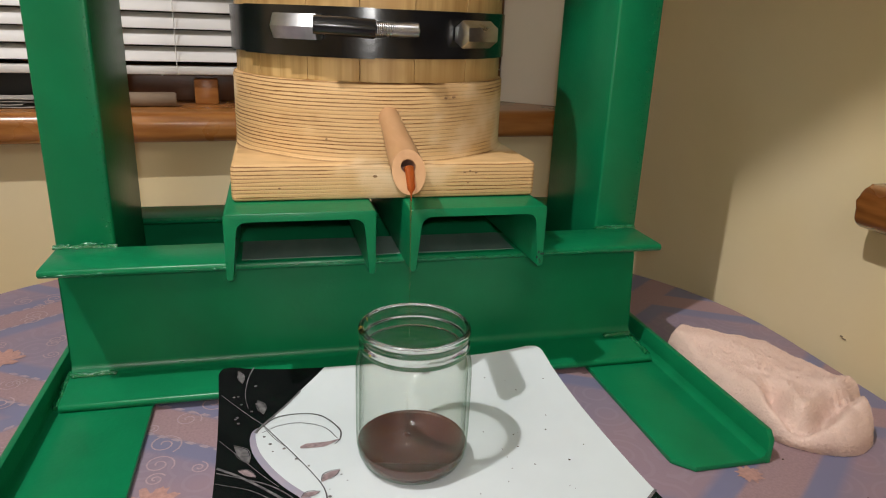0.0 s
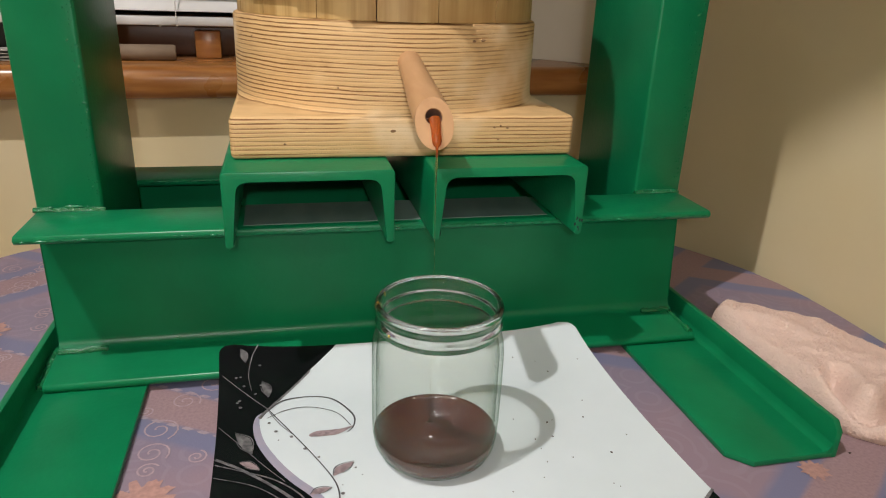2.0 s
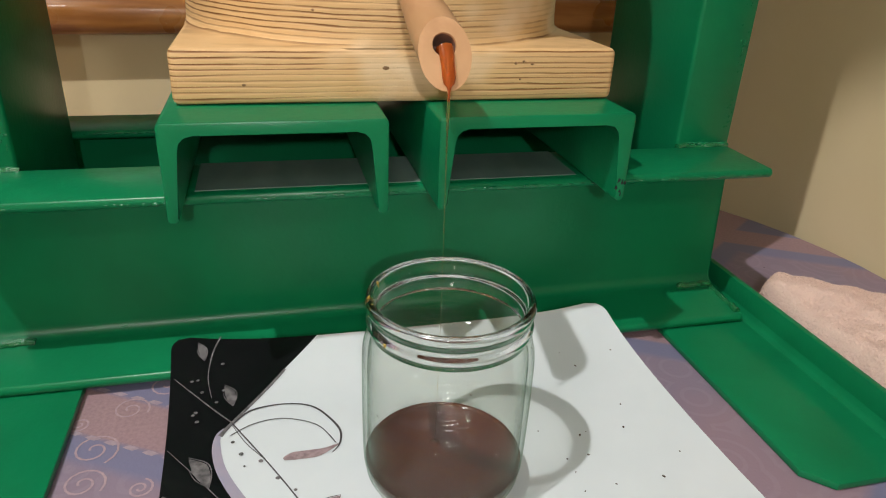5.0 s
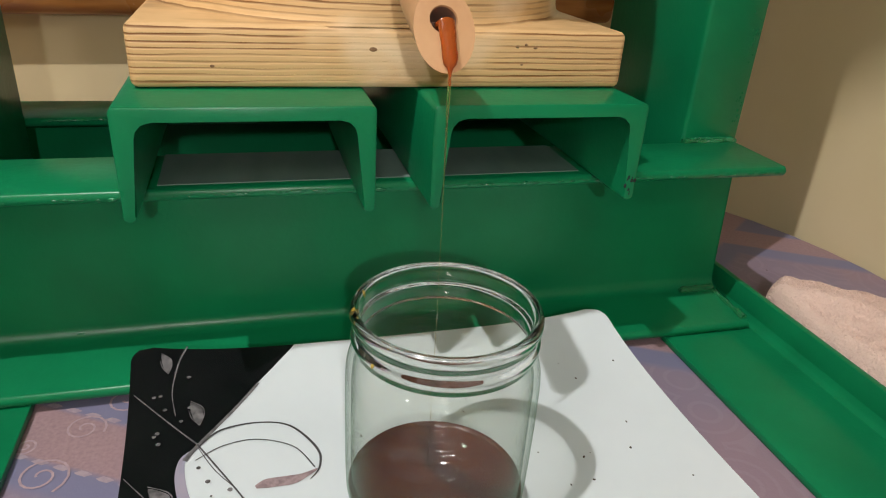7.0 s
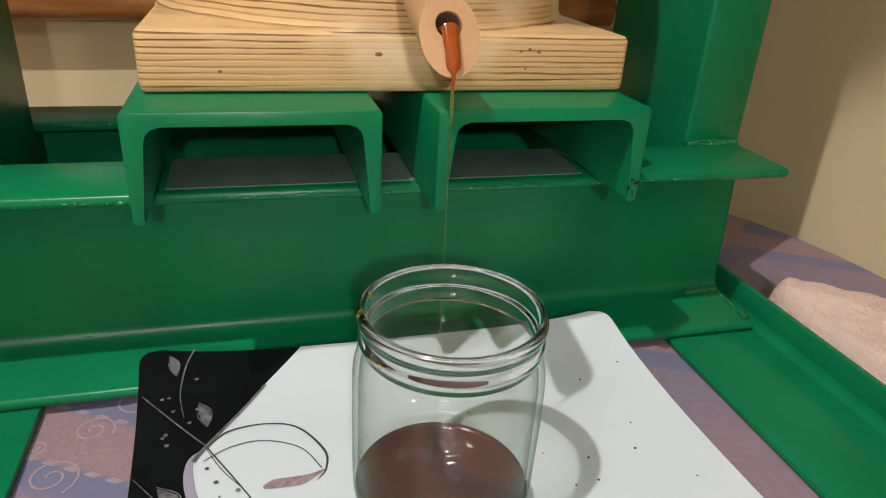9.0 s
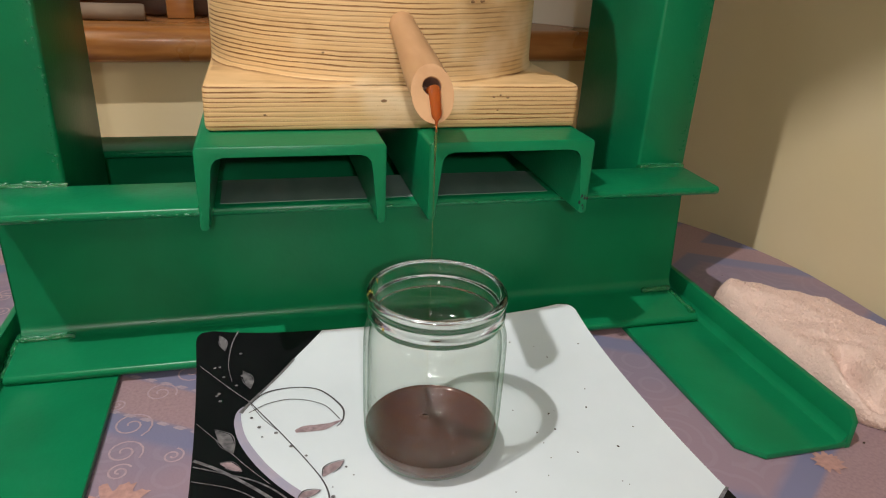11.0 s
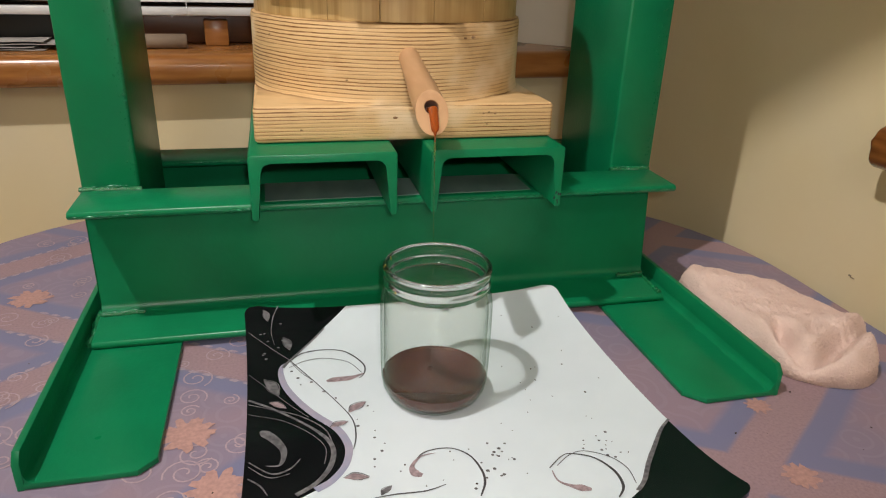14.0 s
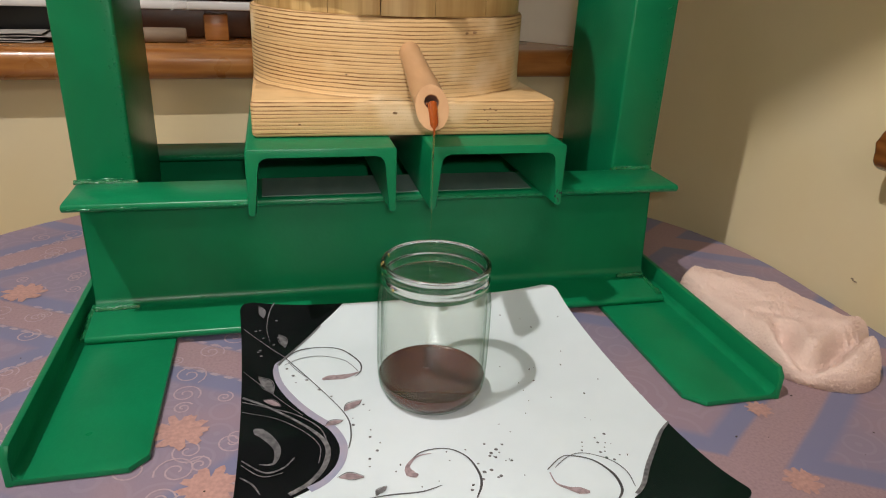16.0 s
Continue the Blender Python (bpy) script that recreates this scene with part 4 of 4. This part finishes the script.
    decal("print_drop", SILVER, [([(0.0140, 0.484), (0.0175, 0.481), (0.0241, 0.4734), (0.0303, 0.460), (0.0277, 0.4452), (0.0178, 0.4445)], (0.002, 0.0085, 0.0075, 0.005, 0.0022, 0.0006))], 0.0006, "silver printed teardrop")
    decal("print_swirl", INK, [([(0.0389, 0.5773), (0.050, 0.5887), (0.0703, 0.5926), (0.088, 0.5872), (0.1008, 0.567), (0.1005, 0.553), (0.0951, 0.5453)], (0.0010, 0.0013, 0.0009, 0.0013, 0.0015, 0.0010, 0.0005)),
                               ([(0.0375, 0.5675), (0.0514, 0.5767), (0.0692, 0.5794), (0.0883, 0.5708), (0.0981, 0.5534)], (0.0005, 0.0007, 0.0006, 0.0008))], 0.0005, "thin grey printed swirl")
    decal("print_drop", ROSE, [([(0.0675, 0.5445), (0.0735, 0.5462), (0.0856, 0.5465), (0.0925, 0.5485), (0.0995, 0.552)], (0.002, 0.0065, 0.0065, 0.0035, 0.0008))], 0.0005, "rose-grey printed teardrop")
    decal("print_swirl", INK, [([(0.038, 0.579), (0.0572, 0.546), (0.0747, 0.5116), (0.0831, 0.4894), (0.0834, 0.470), (0.080, 0.4548)], (0.0010, 0.0009, 0.0008, 0.0010, 0.0010, 0.0006)),
                               ([(0.0385, 0.5765), (0.047, 0.560), (0.0572, 0.546)], (0.0004, 0.0006, 0.0004))], 0.0006)
    decal("print_line", SILVER, [([(0.0037, 0.6138), (0.018, 0.600), (0.038, 0.579)], (0.0007, 0.0009, 0.0010)), ([(0.0045, 0.557), (0.020, 0.538), (0.036, 0.516), (0.050, 0.498)], (0.0005, 0.0007, 0.0005)),
                                 ([(0.0307, 0.6493), (0.0257, 0.6367), (0.0233, 0.6172), (0.026, 0.600)], (0.0010, 0.0009, 0.0006, 0.0004))], 0.0006)
    # swirls of the front part
    decal("print_swirl", INK, [([(0.1171, 0.4274), (0.1295, 0.4415), (0.1489, 0.4428), (0.1615, 0.432), (0.1658, 0.4147), (0.1642, 0.402), (0.158, 0.3906)], (0.0005, 0.0011, 0.0009, 0.0013, 0.0018, 0.0018, 0.0008))], 0.0005)
    decal("print_drop", ROSE, [([(0.1374, 0.4394), (0.1266, 0.4377), (0.1185, 0.429), (0.1190, 0.4215), (0.1235, 0.4182)], (0.0005, 0.0014, 0.003, 0.007, 0.0035))], 0.0006)
    decal("print_swirl", INK, [([(0.214, 0.4077), (0.2267, 0.4174), (0.2352, 0.4187), (0.2493, 0.4106), (0.2569, 0.3937), (0.2554, 0.3772), (0.2475, 0.3676)], (0.0009, 0.0008, 0.0010, 0.0013, 0.0021, 0.0020, 0.0010)),
                               ([(0.2201, 0.4088), (0.2324, 0.4173), (0.2453, 0.4195), (0.2605, 0.4089), (0.2669, 0.3938), (0.2649, 0.377)], (0.0006, 0.0006, 0.0007, 0.0008, 0.0006))], 0.0005)
    decal("print_drop", ROSE, [([(0.2145, 0.4045), (0.2148, 0.3936), (0.2214, 0.3867), (0.2275, 0.383), (0.2335, 0.380)], (0.0008, 0.0014, 0.003, 0.007, 0.0025))], 0.0006)
    decal("print_swirl", INK, [([(0.085, 0.402), (0.1021, 0.4033), (0.1228, 0.4027), (0.1379, 0.4064)], (0.0006, 0.0012, 0.0012, 0.0004))], 0.0005)
    # leaves: a pale lobe, a second curled lobe and a dark vein
    for x, y, tx, ty, m in ((0.0819, 0.499, 0.0964, 0.511, ROSE), (0.066, 0.483, 0.0795, 0.4875, ROSE), (0.0704, 0.425, 0.0873, 0.423, ROSE), (0.093, 0.404, 0.1011, 0.4115, SILVER), (0.0335, 0.610, 0.0385, 0.593, SILVER),
                            (0.0165, 0.643, 0.0205, 0.630, SILVER), (0.0165, 0.550, 0.0275, 0.528, SILVER), (0.0205, 0.5195, 0.0335, 0.511, ROSE)):
        c, d = Vector(((x + tx) / 2, (y + ty) / 2)), Vector((tx - x, ty - y))
        e = Vector((-d.y, d.x))
        decal("print_leaf", m, [([tuple(c - d * 0.5), tuple(c - d * 0.15 + e * 0.08), tuple(c + d * 0.18 + e * 0.05), tuple(c + d * 0.5)], (0.0005, d.length * 0.38, d.length * 0.30, 0.0004))], 0.0006, "printed leaf")
        decal("print_vein", INK if m is ROSE else SILVER, [([tuple(c - d * 0.55), tuple(c - d * 0.2 + e * 0.28), tuple(c + d * 0.15 + e * 0.24), tuple(c + d * 0.52 + e * 0.02)], (0.0004, 0.0008, 0.0006, 0.0003)),
                                                          ([tuple(c - d * 0.2 - e * 0.14), tuple(c + d * 0.15 - e * 0.14), tuple(c + d * 0.5)], (0.0003, 0.0006, 0.0003))], 0.0009)
    rng = random.Random(11)
    bm = bmesh.new()
    spots = [(0.043 + rng.gauss(0, 0.003), 0.562 - 0.010 * k) for k in range(3)] + [(0.055 + 0.009 * k, 0.546 - 0.013 * k + rng.gauss(0, 0.002)) for k in range(3)] + [(0.094 + rng.gauss(0, 0.006), 0.505 - 0.008 * k) for k in range(11)]
    spots += [(0.262 + rng.gauss(0, 0.012), 0.425 + rng.gauss(0, 0.010)) for k in range(15)] + [(0.186 + rng.gauss(0, 0.010), 0.420 + rng.gauss(0, 0.012)) for k in range(13)] + [(0.160 + rng.gauss(0, 0.010), 0.405 + rng.gauss(0, 0.010)) for k in range(9)]
    spots += [(rng.uniform(0.012, 0.034), rng.uniform(0.575, 0.640)) for k in range(10)]
    for x, y in spots:
        petal_flower(bm, x, y, plate_z(x, y) + 0.0006, rng.uniform(0.0005, 0.0014), 3, 0, 0.05)
    tagged(part("print_dots", bm, SILVER, t, "small grey printed dots"), kind="stuff")
    bm = bmesh.new()
    for x, y in [(rng.uniform(0.11, 0.30), rng.uniform(0.40, 0.63)) for k in range(42)]:
        r = rng.uniform(0.0003, 0.0009)
        z = plate_z(x, y)
        bmesh.ops.create_icosphere(bm, subdivisions=1, radius=r, matrix=Matrix.Translation((x, y, z + r * 0.7)) @ pose(0, 0, 0, 0, 0, rng.uniform(0, 180)) @ Matrix.Diagonal((rng.uniform(0.8, 1.6), 0.8, 0.7, 1)))
    tagged(solid("plate_crumbs", bm, CRUMB, "tiny dark crumbs on the white plate", "crumbs"), kind="stuff")


# ---- jar and honey ----
JX, JY, JZ = 0.1535, 0.5155, 0.0110


def jar():
    t = thing("glass_jar", (JX, JY, JZ), "clear open glass jar standing on the plate, a fifth full", "jar")
    outer = [(0.0, 0.0010), (0.026, 0.0010), (0.0300, 0.0), (0.0345, 0.0012), (0.0385, 0.0050), (0.0412, 0.0105), (0.0425, 0.018), (0.0430, 0.030), (0.0433, 0.060), (0.0432, 0.080), (0.0427, 0.0855), (0.0414, 0.0905), (0.0399, 0.0940),
             (0.0396, 0.0955), (0.0400, 0.0968), (0.0406, 0.0980), (0.0411, 0.0997), (0.0407, 0.1015), (0.0400, 0.1026), (0.0397, 0.1040), (0.0399, 0.1060), (0.0409, 0.1075), (0.0414, 0.1095), (0.0410, 0.1117), (0.0399, 0.1131), (0.0390, 0.1134)]
    inner = [(0.0379, 0.1128), (0.0371, 0.1112), (0.0368, 0.1090), (0.0371, 0.1040), (0.0367, 0.1000), (0.0369, 0.0950), (0.0384, 0.0890), (0.0399, 0.0835), (0.0405, 0.0760), (0.0406, 0.030), (0.0399, 0.0180), (0.0382, 0.0110), (0.0345, 0.0064), (0.0290, 0.0048), (0.0, 0.0044)]
    for name, low, mat, label in (("neck", False, GLASS, "thick threaded glass neck and rim"), ("wall", True, THIN, "thin clear glass wall and rounded base")):
        pro = [(r * 1.02, z * 1.035) for r, z in outer + inner if (z < 0.0958 if low else z > 0.0945)]
        bm = bmesh.new()
        lathe(bm, pro, (JX, JY, JZ), 128, closed=not low)
        for v in bm.verts:                              # blown glass is never quite round
            d = v.co - Vector((JX, JY, JZ))
            if d.z < 0.095:
                k = 1 + 0.006 * noise.noise(Vector((d.x * 30, d.y * 30, d.z * 22)))
                v.co.x, v.co.y = JX + d.x * k, JY + d.y * k
        part(name, bm, mat, t, label)
    for a, r, z, k in ((2.62, 0.0383, 0.1105, 0.0014), (2.95, 0.0380, 0.1060, 0.0017), (3.05, 0.0381, 0.1025, 0.0010), (3.7, 0.0424, 0.1020, 0.0009)):
        bm = bmesh.new()
        bmesh.ops.create_icosphere(bm, subdivisions=2, radius=k, matrix=Matrix.Translation((JX + r * 1.02 * math.cos(a), JY + r * 1.02 * math.sin(a), JZ + z * 1.035)) @ Matrix.Diagonal((0.8, 0.8, 1.3, 1)))
        part("honey_drop", bm, PALE_HONEY, t, "yellow honey drop stuck to the glass")
    bm = bmesh.new()
    lathe(bm, [(0.0, 0.0018), (0.0302, 0.0012), (0.0347, 0.0023), (0.0384, 0.0058), (0.0411, 0.0110), (0.0424, 0.0158), (0.0426, 0.0178), (0.0417, 0.0166), (0.0402, 0.0158), (0.0, 0.0157)], (JX, JY, JZ), 96)
    solid("honey", bm, HONEY, "dark brown liquid honey in the bottom of the jar", "honey")


def stream(mouth, bore, nrm):
    t = thing("honey_stream", (0.1505, 0.527, 0.228), "amber honey running from the spout in a thin thread", "honey")
    face = Vector((0, math.sin(radians(30)), math.cos(radians(30))))
    a = mouth + Vector((0.0004, 0, 0)) + face * 0.0022
    lip = a - face * 0.0162 + nrm * 0.0012
    pts = [a - nrm * 0.004 + face * 0.0010, a + nrm * 0.0006, a - face * 0.004 + nrm * 0.0014, a - face * 0.009 + nrm * 0.0018, a - face * 0.014 + nrm * 0.0020, lip, lip + Vector((0, -0.0003, -0.0016)), lip + Vector((0, -0.0004, -0.0040)), lip + Vector((0, -0.00045, -0.008))]
    bm = bmesh.new()
    tube(bm, pts, [0.0034, 0.0036, 0.0034, 0.0031, 0.0031, 0.0026, 0.0011, 0.0006, 0.0004], 14, squash=[0.8, 0.75, 0.6, 0.55, 0.55, 0.6, 0.8, 1.0, 1.0])
    part("tongue", bm, AMBER, t, "orange honey tongue over the spout's lip")
    end = pts[-1]
    bm = bmesh.new()
    tube(bm, [end + Vector((0, 0, 0.0035)), end + Vector((0, 0, 0.001)), end - Vector((0, 0, 0.006)), end - Vector((0, 0, 0.016)), end - Vector((-0.0004, 0, 0.05)), Vector((end.x + 0.001, end.y, 0.12)), Vector((end.x + 0.001, end.y, JZ + 0.0157))], [0.0006, 0.0007, 0.0008, 0.00042, 0.00022, 0.00015, 0.00013], 10)
    part("thread", bm, THREAD, t, "thin clear honey thread")
    bm = bmesh.new()
    lathe(bm, [(0.0, 0.0008), (0.0012, 0.0006), (0.0025, 0.0002), (0.004, -0.0002)], (end.x + 0.001, end.y, JZ + 0.0157), 16)
    part("ripple", bm, HONEY, t)
    return t


# ---- towel ----
def towel():
    """A folded terry cloth: one broad low heap, a fold that opens to the front, and a rough pile."""
    bm = bmesh.new()
    rim = [(0.474, 0.672), (0.470, 0.630), (0.470, 0.580), (0.471, 0.535), (0.476, 0.498), (0.497, 0.474), (0.530, 0.462), (0.560, 0.473), (0.572, 0.495), (0.567, 0.510), (0.588, 0.518), (0.600, 0.538), (0.594, 0.572), (0.580, 0.615), (0.558, 0.652), (0.525, 0.677), (0.495, 0.684)]
    crease = spline([(0.499, 0.532), (0.489, 0.508), (0.494, 0.489), (0.512, 0.487), (0.540, 0.501), (0.580, 0.510)], 6)
    loop = spline(rim + rim[:1], 14)[:-1]
    n, m = len(loop), 58
    c = Vector((0.525, 0.580))
    rows = []
    for k in range(m + 1):
        f = 1 - (1 - k / m) ** 1.6
        row = []
        for p in loop:
            q = p.lerp(c, f)
            edge = min(1.0, (p - c).length * f / 0.017)
            h = 0.026 + 0.006 * noise.noise(Vector((q.x * 22, q.y * 22, 3))) + 0.0035 * noise.noise(Vector((q.x * 55, q.y * 55, 8)))
            h += 0.006 * math.exp(-((q.x + 0.45 * q.y - 0.79) / 0.018) ** 2)
            d = min((q - w).length for w in crease)
            h -= 0.016 * math.exp(-(d / 0.0075) ** 2)
            h += 0.006 * math.exp(-((d - 0.016) / 0.010) ** 2)
            z = 0.0008 + h * math.sqrt(max(0, 1 - (1 - edge) ** 2))
            g = (0.0, 0.0, 0.0011 * noise.noise(Vector((q.x * 210, q.y * 210, 5))) + 0.0007 * noise.noise(Vector((q.x * 420, q.y * 420, 9))))
            row.append(bm.verts.new((q.x + g[0], q.y + g[1], max(0.0006, z + g[2]))))
        rows.append(row)
    for a, b in zip(rows, rows[1:]):
        for j in range(n):
            bm.faces.new((a[j], a[(j + 1) % n], b[(j + 1) % n], b[j]))
    bm.faces.new(rows[-1])
    bm.faces.new(rows[0][::-1])
    bmesh.ops.recalc_face_normals(bm, faces=bm.faces)
    bm.normal_update()
    rng = np.random.default_rng(3)
    for f in list(bm.faces):
        if len(f.verts) != 4:
            continue
        v = [w.co.copy() for w in f.verts]
        for _ in range(int(f.calc_area() / 0.9e-6 + rng.random())):
            a, b = rng.random(2)
            p = v[0].lerp(v[1], a).lerp(v[3].lerp(v[2], a), b)
            d = (f.normal + Vector(rng.standard_normal(3)) * 0.5).normalized() * rng.uniform(0.0006, 0.0015)
            e = f.normal.orthogonal().normalized()
            e = (e * math.cos(6.3 * a) + f.normal.cross(e) * math.sin(6.3 * a)) * 0.0003
            bm.faces.new([bm.verts.new(p + e), bm.verts.new(p - e), bm.verts.new(p + d)])
    me = bpy.data.meshes.new("towel")
    bm.to_mesh(me)
    bm.free()
    me.materials.append(TERRY)
    me.shade_smooth()
    tagged(new("towel", me), "crumpled pink terry towel on the tablecloth beside the press", "towel")


# ---- unseen lamp hood over the table, added to cut the light on the side wall ----
def pendant():
    x, y, z = LAMP
    t = thing("cutoff_hood", LAMP, "unseen eight-sided lamp hood shaped to cut off light on the side wall", "lamp")
    bm = bmesh.new()
    rings = [[bm.verts.new((x + w / math.cos(math.pi / 8) * math.cos((k + 0.5) * math.pi / 4), y + w / math.cos(math.pi / 8) * math.sin((k + 0.5) * math.pi / 4), z + h)) for k in range(8)]
             for w, h in ((0.03, 0.11), (0.16, 0.07), (0.37, -0.28), (0.45, -0.518), (0.453, -0.518), (0.373, -0.279), (0.163, 0.073), (0.03, 0.114))]
    for a, b in zip(rings, rings[1:] + rings[:1]):
        for k in range(8):
            bm.faces.new((a[k], a[(k + 1) % 8], b[(k + 1) % 8], b[k]))
    part("shade", bm, SHADE, t)
    bm = bmesh.new()
    tube(bm, [(x, y, z + 0.05), (x, y, z + 0.09), (x, y, z + 0.13)], [0.016, 0.018, 0.03], 16)
    part("socket", bm, DARK, t)
    bm = bmesh.new()
    tube(bm, [(x, y, z + 0.13), (x, y, 2.05)], [0.003, 0.003], 8)
    part("cable", bm, DARK, t)


def motions():
    """The honey thread sways by fractions of a millimetre as it runs."""
    x, y, z = 0.1505, 0.527, 0.228
    rows = []
    for k in range(33):
        s = k * 0.5
        rows.append((s, pose(x + 0.0004 * math.sin(1.9 * s), y + 0.0003 * math.sin(1.3 * s + 1), z, 0.12 * math.sin(2.3 * s), 0.15 * math.sin(1.7 * s + 0.5), 0)))
    walk(honey_thread, rows)


room()
windows()
table()
tablecloth()
press()
spout_mouth, spout_bore, spout_normal = basket()
plate()
jar()
honey_thread = stream(spout_mouth, spout_bore, spout_normal)
towel()
blind()
sill_things()
pendant()
motions()
